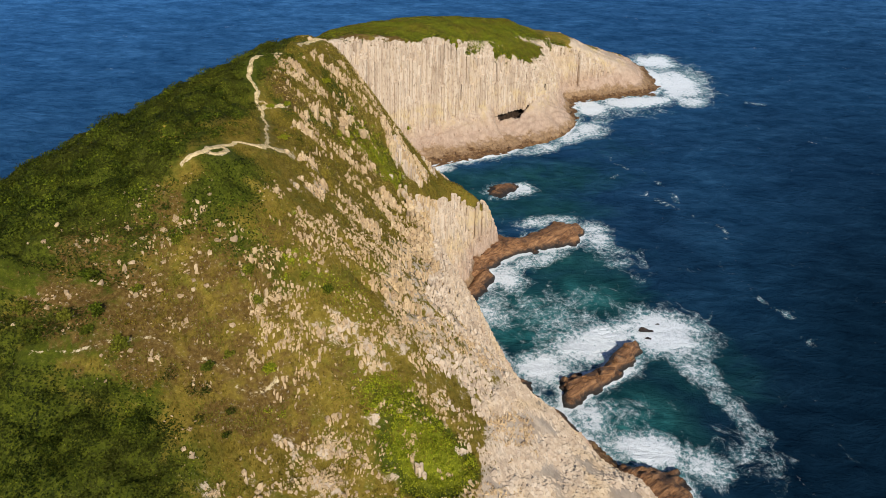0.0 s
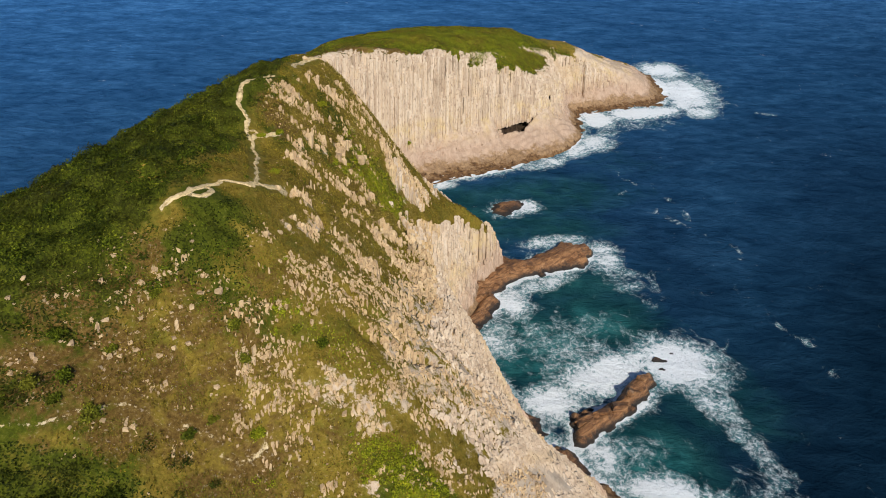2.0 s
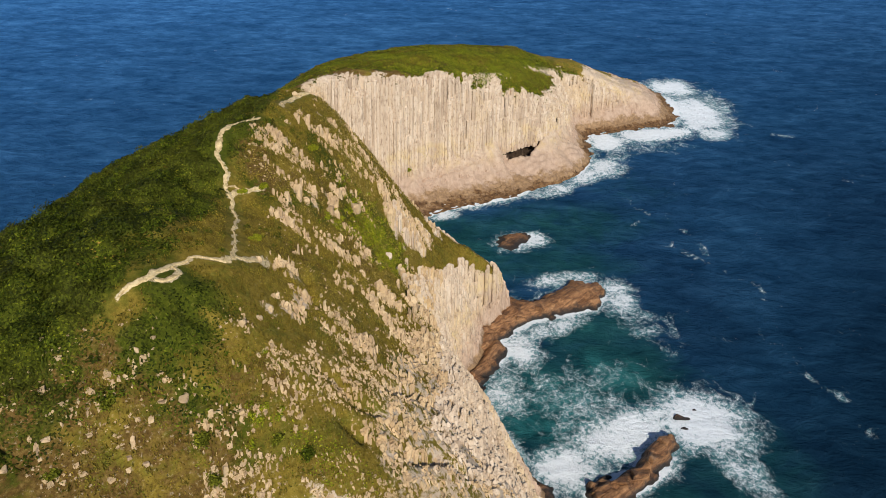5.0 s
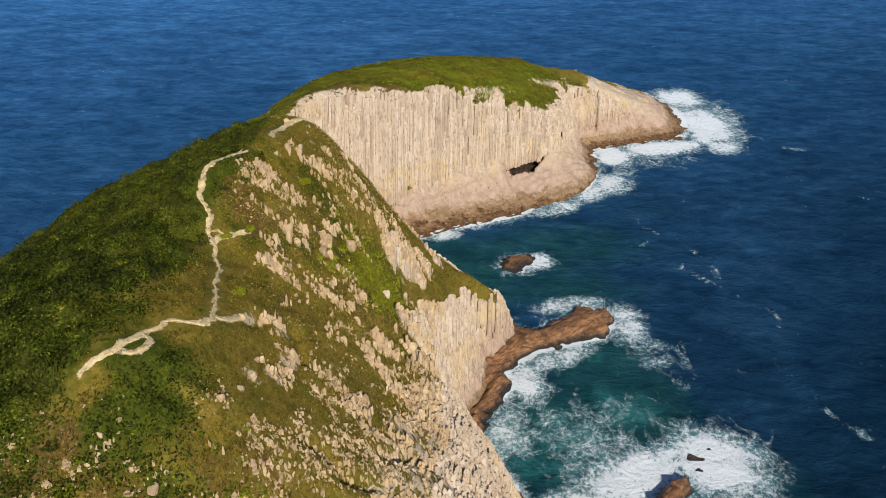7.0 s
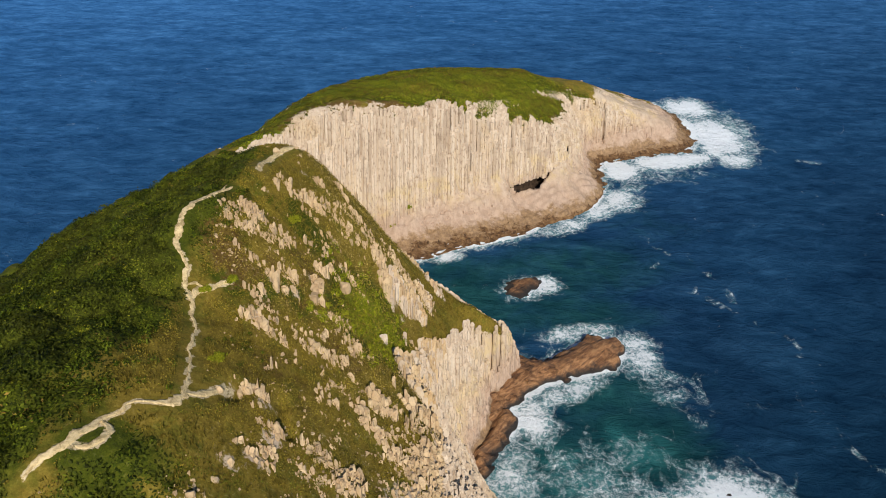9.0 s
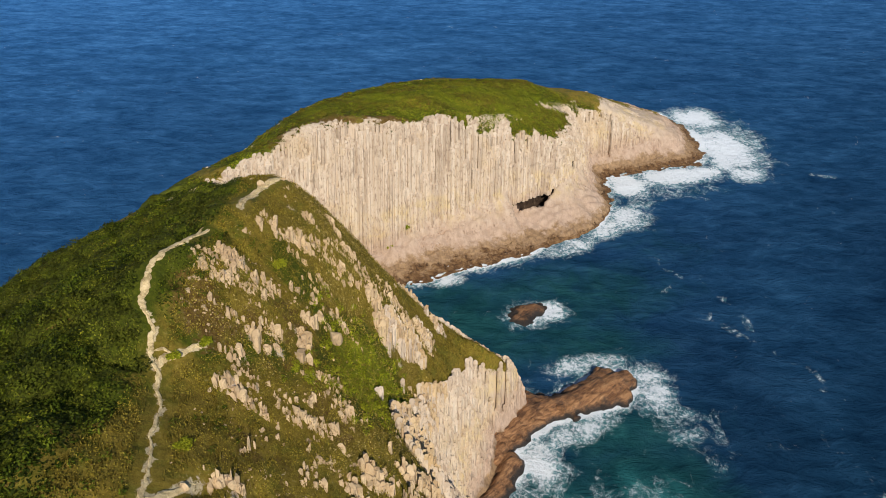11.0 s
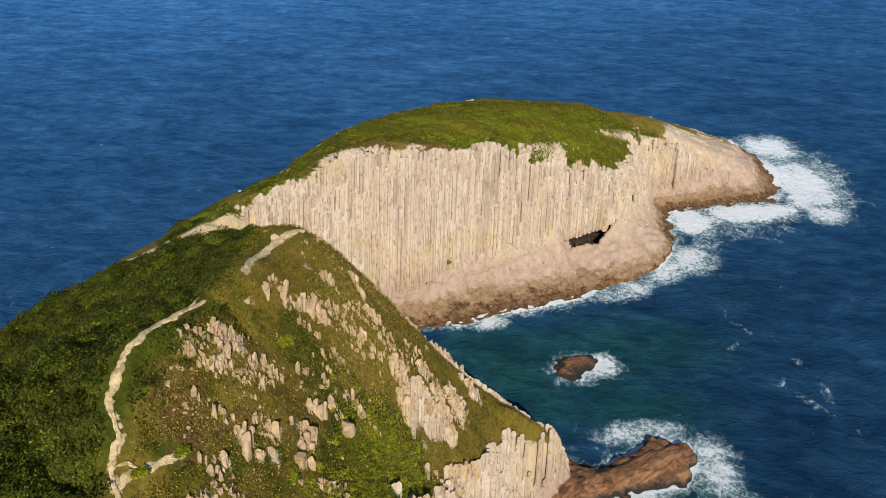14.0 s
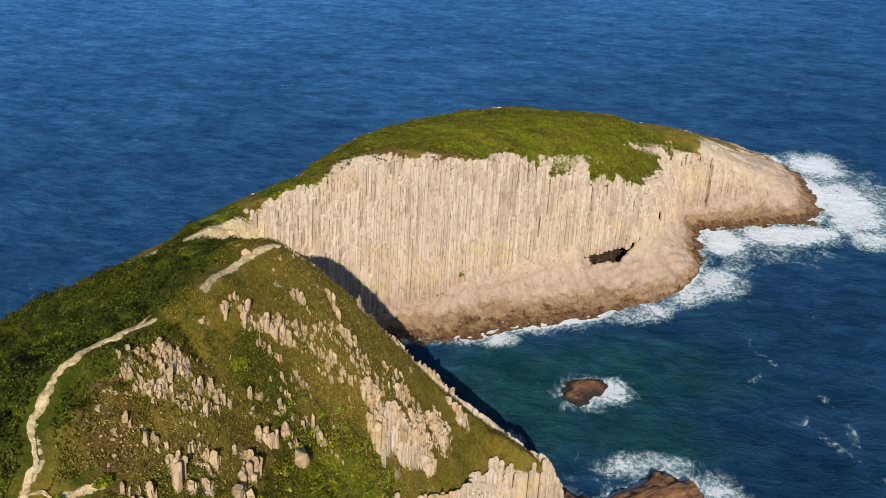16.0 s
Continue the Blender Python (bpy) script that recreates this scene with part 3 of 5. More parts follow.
# ---------------------------------------------------------------- the headland
# Where the rock breaks through the turf, where scrub is lush and where the earth is bare.
ROCK_SPOTS = [
    # terraces low on the near slope
    (-16.5, 51.0, 2.6, 1.2, 0, 0.85), (-12.3, 51.3, 2.4, 1.4, 0, 0.9), (-12.5, 47.8, 4.0, 1.5, 0, 0.85), (-19.3, 45.6, 1.6, 1.2, 0, 0.8), (-23, 43, 2.4, 1.0, 0, 0.8), (-7.6, 54.6, 1.8, 1.2, 0, 0.75), (-4.6, 49.4, 1.0, 1.0, 0, 0.8),
    # the toothed outcrop in the middle of it
    (-13.5, 61, 2.6, 1.5, 0, 0.8), (-11.5, 62.5, 3.5, 2.0, 0, 0.8), (-8.5, 61, 3.0, 1.8, 0, 0.85), (-5.5, 64, 2.5, 2.0, 0, 0.8), (-18.5, 56, 1.2, 1.6, 0, 0.6),
    # below the meeting of the paths
    (-21, 87, 1.8, 1.0, 30, 0.75), (-19.3, 86.4, 1.0, 1.2, 0, 0.75), (-18, 83.2, 0.9, 1.9, 10, 0.9), (-18.4, 79.9, 1.3, 1.1, 0, 0.85), (-20, 78.3, 1.2, 1.0, 0, 0.75), (-20.6, 80.4, 1.4, 0.9, 0, 0.6), (-21.3, 73.4, 1.0, 0.8, 0, 0.62), (-22.3, 85.4, 0.9, 0.7, 40, 0.7),
    (-17, 90.8, 0.8, 1.4, 20, 0.6), (-14.5, 87.5, 1.6, 1.4, 0, 0.6), (-15.2, 82, 1.4, 1.8, 0, 0.6), (-11, 95, 3.0, 5, 0, 0.58), (-16.8, 103.4, 0.9, 0.8, 0, 0.6),
    # upright groups over the crest slope
    (-23.8, 98.6, 1.5, 1.4, 0, 0.9), (-22.6, 97.2, 1.1, 0.8, 0, 0.8), (-23.7, 101.6, 0.9, 1.0, 0, 0.85), (-21.7, 101.1, 0.8, 0.8, 0, 0.75), (-26, 98, 0.9, 0.6, 0, 0.55), (-23.2, 95.5, 0.7, 0.6, 0, 0.6),
    (-23.3, 105.3, 0.8, 0.9, 40, 0.8), (-21.8, 107.4, 0.8, 1.1, 0, 0.85), (-21.3, 105.6, 1.1, 0.8, 0, 0.85), (-20.2, 110.2, 1.0, 1.0, 0, 0.85), (-19.3, 109.4, 0.8, 1.5, 0, 0.95), (-19.3, 106.9, 0.8, 0.7, 0, 0.85), (-19.4, 113.4, 1.0, 0.9, 0, 0.75), (-17.6, 119.2, 0.5, 0.6, 0, 0.9), (-18.4, 119, 0.5, 0.5, 0, 0.8),
    (-29, 110, 0.9, 1.2, 0, 0.75), (-27.9, 113.6, 0.8, 1.0, 0, 0.8), (-26.5, 113.2, 0.9, 1.4, 0, 1.0), (-26.6, 110.2, 0.7, 1.4, 0, 0.95), (-27.8, 107, 0.7, 0.6, 0, 0.5),
    (-27.2, 119, 0.7, 0.8, 0, 0.75), (-26.2, 121.4, 0.8, 0.6, 0, 0.7), (-24.9, 122.6, 0.9, 0.9, 0, 0.95), (-23.4, 123.6, 0.8, 0.9, 0, 0.95), (-22.1, 125, 1.0, 1.0, 0, 0.95), (-23, 130.7, 1.2, 0.8, 20, 0.75), (-25.1, 130.2, 0.7, 0.8, 0, 0.75), (-20.4, 126.6, 0.6, 0.7, 0, 0.8),
    (-22.3, 121.3, 0.7, 0.6, 0, 0.7), (-24, 117.8, 0.9, 0.6, 0, 0.6), (-18, 132.2, 0.8, 0.9, 0, 0.75), (-18.7, 127.6, 0.6, 0.6, 0, 0.65), (-20.5, 134.5, 0.7, 2.4, 40, 0.6), (-23.6, 137, 0.6, 2.2, 40, 0.55),
    # the rocky edge of the ridge
    (-14.6, 129, 1.5, 1.4, 40, 0.75), (-12.8, 126.8, 1.4, 2.0, 0, 0.8), (-11.4, 129.4, 1.8, 2.0, 30, 0.95), (-9.4, 131.6, 1.6, 2.4, 20, 0.95), (-7.8, 136, 1.4, 2.4, 30, 0.9), (-5.4, 141.6, 1.0, 1.8, 35, 0.75), (-13, 133.4, 0.8, 2.4, 40, 0.6), (-9.5, 139.5, 0.7, 2.6, 40, 0.6), (-10.8, 125.6, 0.7, 1.2, 0, 0.6),
    # the far headland
    (-38, 198, 9, 3.4, 20, 0.7), (-24, 204, 7, 2.2, 25, 0.5), (4, 220, 9, 2.2, 35, 0.62), (26, 246, 10, 2.5, 42, 0.6), (55, 265, 16, 12, 30, 1.0), (44, 256, 6, 7, 0, 0.8), (-29, 61, 4, 3, 0, 0.34)]
GREEN_POCKETS = [(-1, 53, 4.5, 4, 0, 1.0), (-5, 57, 5, 3, 0, 0.8), (-12, 66, 5, 3, 0, 0.5), (-8, 53.5, 3, 2, 0, 0.7), (4, 57, 3, 3, 0, 0.5)]
LUSH_SPOTS = [
    (-46, 100, 17, 60, 0, 1.0), (-60, 120, 22, 60, 0, 0.8), (-34, 43, 13, 8, 0, 0.75), (-13.2, 114.5, 4.5, 8.5, 0, 1.9), (-1, 53, 5, 4, 0, 1.6),
    (-5, 57, 5, 3, 0, 0.6), (-25, 71, 4, 5, 0, 0.7), (-22, 118, 3, 5, 30, 0.8), (-27, 101, 2.5, 2, 0, 0.7), (-8, 228, 48, 15, 20, 1.6), (-50, 200, 12, 16, 20, 1.25), (-62, 172, 8, 20, 30, 1.2),
    (-35, 96, 4.5, 22, 0, 0.9), (-22, 65, 6, 4, 0, 0.7), (-39, 72, 7, 8, 0, 0.75), (-26, 74, 5.5, 4.5, 0, 0.7), (-27, 68, 5, 5, 0, 0.65), (-22, 104, 5, 4, 0, 0.5)]
SOIL_SPOTS = [
    (-33, 56, 14, 7, 10, 0.66), (-23, 54, 11, 6, 0, 0.66), (-31, 65, 7, 5, 0, 0.6), (-37, 62, 8, 4, 0, 0.6), (-24, 62, 7, 5, 0, 0.6), (-28, 105, 3, 5, 20, 0.7), (-23.5, 106, 3, 4, 0, 0.6), (-15.5, 101, 3, 4, 0, 0.55), (-20, 92, 4, 5, 0, 0.45),
    (-38, 199, 11, 4, 22, 0.9), (-21, 206, 9, 3, 25, 0.8), (-13, 60, 8, 8, 0, 0.45), (-20, 113, 3, 4, 20, 0.55), (-20, 70, 5, 5, 0, 0.5), (-27, 134, 4, 4, 0, 0.45), (-18, 121, 3, 5, 20, 0.4), (-22, 108, 8, 13, 15, 0.42), (-20, 92, 7, 8, 0, 0.4), (-8, 118, 4, 6, 0, 0.35)]
# The bare, blocky eastern slope, and the belt beside it where blocks and turf mix.
SMOOTH_RING = np.array([(13, 77), (9.3, 71.5), (6.7, 66.9), (5.5, 60.3), (4.8, 50), (6, 20), (60, 10), (60, 80), (27, 84), (18, 81)], float)
BARE_RING = np.array([(-3.5, 128), (-3, 106), (-6.0, 95), (-9.5, 86), (-10.5, 70), (-6.5, 65), (0.5, 64.5), (5, 61.5), (4.5, 50), (6, 20), (60, 10), (60, 100), (20, 140)], float)
STREWN_RING = np.array([(-12, 104), (-17, 90), (-22, 76), (-34, 68), (-44, 58), (-42, 51), (-22, 47), (-24, 40), (6, 36), (20, 60), (10, 110)], float)
BELT_RING = np.array([(-12, 104), (-17, 90), (-20, 70), (-19, 63), (-17, 58), (-19, 50), (-24, 43), (-18, 36), (6, 36), (20, 60), (10, 110)], float)


def rockiness(x, y, gap):
    """How much bare rock there is: 1 on the cliffs, part on the blocky slopes."""
    east = step(x + 0.25 * (y - 130), -52, -34)
    frayed = gap + step(y, 165, 180) * (2.0 * ripple(x, y, 4.5, 3.0) + 1.4 * ripple(x, y, 1.6, 1.0) + 1.5)
    edge = 1.6 * step(165 - y, 0, 5) * step(y, 98, 106)
    cut = step(frayed, -2.2 + edge, 1.5 + edge) * east
    bare = step(ring_distance(x, y, BARE_RING), -3.5, 3.0) * (0.80 - 0.45 * fields(x, y, GREEN_POCKETS))
    belt = 0.48 * step(ring_distance(x, y, BELT_RING), -3, 4)
    return np.maximum.reduce([cut, bare, belt * (1 - 0.7 * fields(x, y, GREEN_POCKETS)), fields(x, y, ROCK_SPOTS)])


# Each point of a footpath: x, y and half its width.
TRAIL_MAIN = [
    (-31.5, 71.3, 0.12), (-30.6, 72.6, 0.3), (-30.0, 73.6, 0.5), (-29.3, 74.5, 0.75), (-28.8, 75.5, 0.5), (-28.5, 76.5, 0.35), (-28.2, 77.5, 0.25), (-27.5, 78.5, 0.18), (-27.4, 79.2, 0.16),
    (-27.0, 79.8, 0.15), (-26.1, 80.0, 0.15), (-25.4, 80.1, 0.25), (-24.7, 80.6, 0.6), (-24.3, 81.6, 0.8), (-24.5, 82.9, 0.2), (-25.0, 84.5, 0.13), (-25.3, 86.0, 0.15), (-26.0, 87.6, 0.16), (-26.6, 90.0, 0.18),
    (-27.0, 92.2, 0.17), (-28.3, 94.1, 0.24), (-28.8, 96.0, 0.3), (-29.9, 97.3, 0.35), (-30.1, 98.8, 0.3), (-30.3, 100.2, 0.28), (-31.1, 101.2, 0.32), (-32.0, 102.2, 0.5), (-32.5, 104.2, 0.62),
    (-32.8, 106.5, 0.55), (-32.6, 108.5, 0.45), (-32.3, 111.0, 0.55), (-31.6, 113.4, 0.6), (-31.0, 115.2, 0.4), (-30.5, 116.8, 0.2)]
TRAIL_TOP = [(-28.7, 122.4, 0.2), (-29.2, 125.2, 0.3), (-29.0, 127.4, 0.4), (-28.8, 129.9, 0.5), (-28.4, 131.9, 0.65), (-27.9, 133.7, 0.6), (-27.3, 136.2, 0.35)]
TRAIL_FORK = [(-29.0, 96.4, 0.35), (-28.8, 97.8, 0.4), (-28.0, 98.8, 0.4), (-27.2, 100.0, 0.3), (-26.2, 101.5, 0.18)]
TRAIL_LINK = [(-29.9, 98.0, 0.25), (-29.3, 98.6, 0.2), (-28.4, 98.5, 0.25)]
TRAIL_LOOP = [(-28.5, 77.1, 0.3), (-27.8, 76.6, 0.3), (-27.3, 75.9, 0.3), (-27.4, 74.9, 0.4), (-27.9, 74.2, 0.45), (-28.9, 74.0, 0.5)]
TRAIL_SIDE = [(-24.2, 82.4, 0.3), (-23.4, 82.9, 0.45), (-22.8, 84.4, 0.2), (-22.2, 85.8, 0.2)]
TRAIL_SPUR = [(-31.8, 113.0, 0.3), (-31.4, 114.8, 0.25), (-31.4, 117.4, 0.2)]
TRAIL_LOW = [(-41.3, 49.4), (-38, 50.1), (-36.3, 51), (-34.7, 52.5), (-31.3, 54.5), (-29.4, 54.4), (-26.8, 54.2), (-25.5, 54.7), (-23.9, 54.9), (-22.9, 54.3), (-22.3, 53.2), (-21.1, 53.7), (-19.8, 54.7), (-18.6, 55.8), (-18.4, 57)]
TRAIL_FAR = [(-74, 157.5), (-69.8, 163.3), (-67, 169), (-63.4, 172.8), (-59.8, 177), (-55.5, 181), (-51.5, 185)]
TRAILS = [(TRAIL_MAIN, 0.2), (TRAIL_TOP, 0.34), (TRAIL_FORK, 0.22), (TRAIL_LOW, 0.24), (TRAIL_LOOP, 0.25), (TRAIL_SIDE, 0.28), (TRAIL_FAR, 1.6)]


def line_distance(x, y, line):
    best = np.full(len(x), 1e9)
    for (ax, ay, *_), (bx, by, *_) in zip(line, line[1:]):
        ex, ey = bx - ax, by - ay
        s = np.clip(((x - ax) * ex + (y - ay) * ey) / (ex * ex + ey * ey), 0, 1)
        best = np.minimum(best, np.hypot(x - ax - s * ex, y - ay - s * ey))
    return best


def trail_clear(x, y):
    """0 on the footpaths, 1 away from them."""
    return np.minimum.reduce([step(line_distance(x, y, t), 0.4 + w, 1.0 + 1.4 * w) for t, w in TRAILS])


def domes(x, y, cell, seed, which=False):
    """Rounded bush tops of uneven size, packed side by side. which: a random number for the bush that each place belongs to."""
    rng = np.random.default_rng(seed)
    n = 64
    jitter, tall = rng.uniform(0.1, 0.9, (n, n, 2)), rng.uniform(0.25, 1.0, (n, n))
    i, j = np.floor(x / cell).astype(int), np.floor(y / cell).astype(int)
    tint = rng.random((n, n))
    out, mine = np.zeros(len(x)), np.full(len(x), 0.5)
    for a in (-1, 0, 1):
        for b in (-1, 0, 1):
            p, q = (i + a) % n, (j + b) % n
            d2 = (x / cell - i - a - jitter[p, q, 0]) ** 2 + (y / cell - j - b - jitter[p, q, 1]) ** 2
            h = tall[p, q] * np.sqrt(np.maximum(0, 1 - d2 / (0.35 + 0.4 * tall[p, q])))
            mine = np.where(h > out, tint[p, q], mine)
            out = np.maximum(out, h)
    return mine if which else out


CRACKS = [[(-14.3, 74.7), (-12.6, 74.6), (-11, 73.4), (-8.9, 74.3)], [(-12, 70.8), (-9.7, 69.9)], [(-7.9, 79.1), (-5.6, 81.6), (-2.6, 82.7)], [(-18.6, 88.2), (-17.8, 86.1), (-17.1, 84.8)],
          [(-28, 117.2), (-27.3, 116.4), (-26.1, 115.4)], [(-21.8, 84.6), (-21.4, 86.6)], [(-5, 71), (-2, 73.5), (1.5, 74)]]


def cracked(x, y):
    """Distance to the nearest open cleft in the rock."""
    return np.minimum.reduce([line_distance(x, y, c) for c in CRACKS])


def thickness(x, y):
    """How thick the scrub stands."""
    return step(fields(x, y, LUSH_SPOTS), 0.35, 0.7) * trail_clear(x, y) * np.maximum.reduce([step(-x, 27, 31), step(54 - y, 0, 3), fields(x, y, [(-26, 73, 4.5, 4, 0, 0.9), (-23, 66, 5, 3, 0, 0.6), (-32, 68, 6, 5, 0, 1.0)]), step(y, 180, 190)])


PITCH = 0.55
GX, GY = np.arange(-116, 82.01, PITCH), np.arange(-62, 302.01, PITCH)


def make_headland():
    x, y = [a.ravel() for a in np.meshgrid(GX, GY)]
    outer, inland, gap = land(x, y)
    z = land(x, y, True, 0.9)[0]
    turf = step(-gap, 0.5, 6.0)
    z = z + turf * (0.35 * ripple(x, y, 4.2, 1.0) + 0.16 * ripple(x, y, 1.4, 2.0)) + (1 - turf) * 0.22 * ripple(x, y + 0.36 * z, 0.9, 3.0) * step(z, 0.5, 4)
    z = z + turf * thickness(x, y) * (2.2 * domes(x, y, 3.3, 5) + 0.95 * domes(x + 7, y, 1.6, 6) - 2.0) * np.where(y > 180, 0.3, 1)
    z = z - 1.5 * np.exp(-(cracked(x, y) / 0.5) ** 2)
    shelf = step(9 - outer, 0, 4) * step(outer, -0.5, 1.0)
    z = z + shelf * (0.3 * ripple(x, y, 2.1, 6.0) + 0.35 * ripple(x, y, 0.85, 7.0) + 0.4 * (((x * 0.5 - y * 0.9 + 1.5 * ripple(x, y, 5, 2.0)) / 1.7 % 1) - 0.5))
    keep = inland > -7
    f = grid_faces(len(GX), len(GY))
    f = f[keep[f].all(axis=1)]
    used, back = np.unique(f, return_inverse=True)
    me = mesh_of("headland", np.stack([x, y, z], axis=1)[used], back.reshape(f.shape), GROUND, True)
    between = 1 - 0.36 * step(-gap, 1.0, 4.0) * step(160 - y, 0, 10)
    slab = step(ring_distance(x, y, SMOOTH_RING), -1.0, 1.5)
    add_value(me, "rock", np.maximum.reduce([rockiness(x, y, gap) * between, step(z, 6, 2.5), slab])[used])
    add_value(me, "lush", fields(x, y, LUSH_SPOTS)[used])
    worn = np.maximum.reduce([(0.66 if t is TRAIL_LOW else 1.0) * (1 - line_distance(x, y, t) / (w * 2.6)) for t, w in TRAILS])
    add_value(me, "path", np.clip(worn, 0, 0.9)[used])
    add_value(me, "soil", fields(x, y, SOIL_SPOTS)[used])
    # marks the cave's inside, where shade is painted into the ground colour
    along, inward, floor = cave_place(x, y)
    add_value(me, "cave_shade", ((along > -0.05) & (along < 1.03) & (inward > cave_lip(along)) & (inward < cave_lip(along) + 6.5) & (z < floor + 3))[used])
    ob = tagged(new("headland", me), "grassy headland with pale columnar rock cliffs dropping into the sea", "headland", kind="structure")
    return ob, outer.reshape(len(GY), len(GX)), z.reshape(len(GY), len(GX)), gap.reshape(len(GY), len(GX)), inland.reshape(len(GY), len(GX))


headland, LAND_Z, SOIL_Z, LAND_GAP, LAND_IN = make_headland()


def sample(table, x, y):
    """Bilinear look-up in a table over the headland's grid."""
    fx, fy = np.clip((x - GX[0]) / PITCH, 0, len(GX) - 1.001), np.clip((y - GY[0]) / PITCH, 0, len(GY) - 1.001)
    i, j = fx.astype(int), fy.astype(int)
    a, b = fx - i, fy - j
    return (table[j, i] * (1 - a) + table[j, i + 1] * a) * (1 - b) + (table[j + 1, i] * (1 - a) + table[j + 1, i + 1] * a) * b


GRID = [a.ravel() for a in np.meshgrid(GX, GY)]
ROCK_TABLE = rockiness(*GRID, LAND_GAP.ravel()).reshape(LAND_GAP.shape)
THICK_TABLE = thickness(*GRID).reshape(LAND_GAP.shape)

# ---------------------------------------------------------------- rocks in the sea
SPIT = [(3, 128), (9, 136.5), (15.5, 142.2), (23.2, 145.2), (30.3, 147.4), (33.5, 152.2), (32.4, 156.5), (26.6, 157), (20, 152), (15, 148.8), (10.5, 150), (4, 146), (0, 136)]
SURGE_ROCK = [(22, 92.2), (22.2, 98.3), (25.6, 100.8), (30.4, 102.3), (32.5, 105.4), (34.8, 108.2), (38, 111), (40.6, 112.4), (40.2, 109.4), (38.6, 105.4), (34.2, 100.8), (28, 96.2), (24.3, 92.4)]
SKERRY = [(8, 171.2), (9, 176.2), (13.6, 178.8), (17.2, 177.2), (16.4, 174.2), (12, 171)]
LOW_SHELF = [(30, 70), (30, 80), (36.5, 78.4), (40.6, 78.6), (42, 74), (44, 64), (34, 58)]
CORNER_ROCK = [(16, 88), (18.5, 92.5), (22, 90.5), (24, 86.5), (22, 83)]
ROOT_ROCK = [(-1, 121), (3.4, 118.6), (4.8, 122.5), (8.2, 128.6), (10.2, 133.6), (6, 136), (2, 128)]
FOOT_ROCK = [(13.5, 95), (13.6, 99.6), (16.2, 98.4), (17.4, 95.2), (15.5, 93)]
SEA_ROCKS = [SPIT, SURGE_ROCK, SKERRY, LOW_SHELF, CORNER_ROCK, ROOT_ROCK, FOOT_ROCK]


def make_sea_rock(name, ring, tall, shape, label, lift=0.0, pitch=0.45):
    """A wave-cut rock: a ragged mound inside its waterline, with tilted ledges."""
    ring = np.array(ring, float)
    (x0, y0), (x1, y1) = ring.min(axis=0) - 2.2, ring.max(axis=0) + 2.2
    xs, ys = np.arange(x0, x1, pitch), np.arange(y0, y1, pitch)
    x, y = [a.ravel() for a in np.meshgrid(xs, ys)]
    d = ring_distance(x, y, ring) + 0.8 * ripple(x, y, 2.2, tall) + 0.5 * ripple(x, y, 0.8, 2 * tall)
    top = tall * (0.75 * (1 - np.exp(-np.maximum(d, 0) / shape)) + 0.25 * step(d, 0, 5)) + 0.8 * np.minimum(d, 0)
    ledge = (-x * 0.45 + y * 0.62 + top * 0.9 + 0.5 * ripple(x, y, 3.0, 4.0)) / 0.95
    top += np.where(d > 0, 1, 0) * (0.3 * ((ledge % 1) - 0.5) + 0.26 * ripple(x, y, 1.9, 5 + tall) * step(d, 0, 2) + 0.3 * ripple(x, y, 0.7, 1.0)) * min(1, tall / 3)
    f = grid_faces(len(xs), len(ys))
    f = f[(d > -2.2)[f].all(axis=1)]
    used, back = np.unique(f, return_inverse=True)
    me = mesh_of(name, np.stack([x, y, top + lift], axis=1)[used], back.reshape(f.shape), WET_ROCK, True)
    return tagged(new(name, me), label, "sea rock")


def add_ledges(rock, spots, seed):
    """Tilted slabs that stick out of a sea rock."""
    rng = np.random.default_rng(seed)
    for x, y, z, size in spots:
        a = np.sort(rng.uniform(0, 6.28, 7))
        ring = np.stack([np.cos(a), np.sin(a)], axis=1) * rng.uniform(0.7, 1.1, (7, 1)) * size * np.array([1.3, 0.75])
        turn = radians(35) + rng.normal(0, 0.2)
        ring = np.stack([ring[:, 0] * math.cos(turn) - ring[:, 1] * math.sin(turn), ring[:, 0] * math.sin(turn) + ring[:, 1] * math.cos(turn)], axis=1)
        tip = ring @ rng.normal((-0.12, -0.3), 0.12)
        rows = [np.column_stack([ring * w + (x, y), z - 0.35 + h * size * 0.4 + tip + rng.normal(0, 0.05, 7)]) for w, h in ((1.1, -1.2), (1.0, 0.25), (0.82, 0.42))]
        f = [(7 * i + j, 7 * i + (j + 1) % 7, 7 * i + 7 + (j + 1) % 7, 7 * i + 7 + j) for i in range(2) for j in range(7)] + [tuple(range(14, 21))]
        ledge = new("ledge", mesh_of("ledge", np.concatenate(rows), f, WET_ROCK))
        ledge.parent = rock


spit = make_sea_rock("rock_spit", SPIT, 2.6, 0.8, "low rust-brown rock spit washed by waves below the cliff")
surge = make_sea_rock("surge_rock", SURGE_ROCK, 2.6, 0.8, "jagged dark rust-brown sea rock ringed with white surf")
make_sea_rock("skerry", SKERRY, 1.3, 0.8, "small brown rock skerry awash in the bay")
make_sea_rock("rock_shelf", LOW_SHELF, 2.8, 1.0, "flat brown wave-cut rock shelf at the cliff foot")
for k, (cx, cy, cr) in enumerate([(41.8, 115.6, 1.2), (44.8, 117.6, 0.8), (42.4, 113.2, 1.0)]):
    make_sea_rock("awash_rock", [(cx + cr * (1.3 - 0.7 * (a % 2)) * math.cos(a * 0.9 + k), cy + cr * (0.6 - 0.3 * (a % 2)) * math.sin(a * 0.9 + k)) for a in range(7)], 1.1 - 0.2 * k, 0.5, "small black-brown rock awash in white surf", 0.0, 0.3)
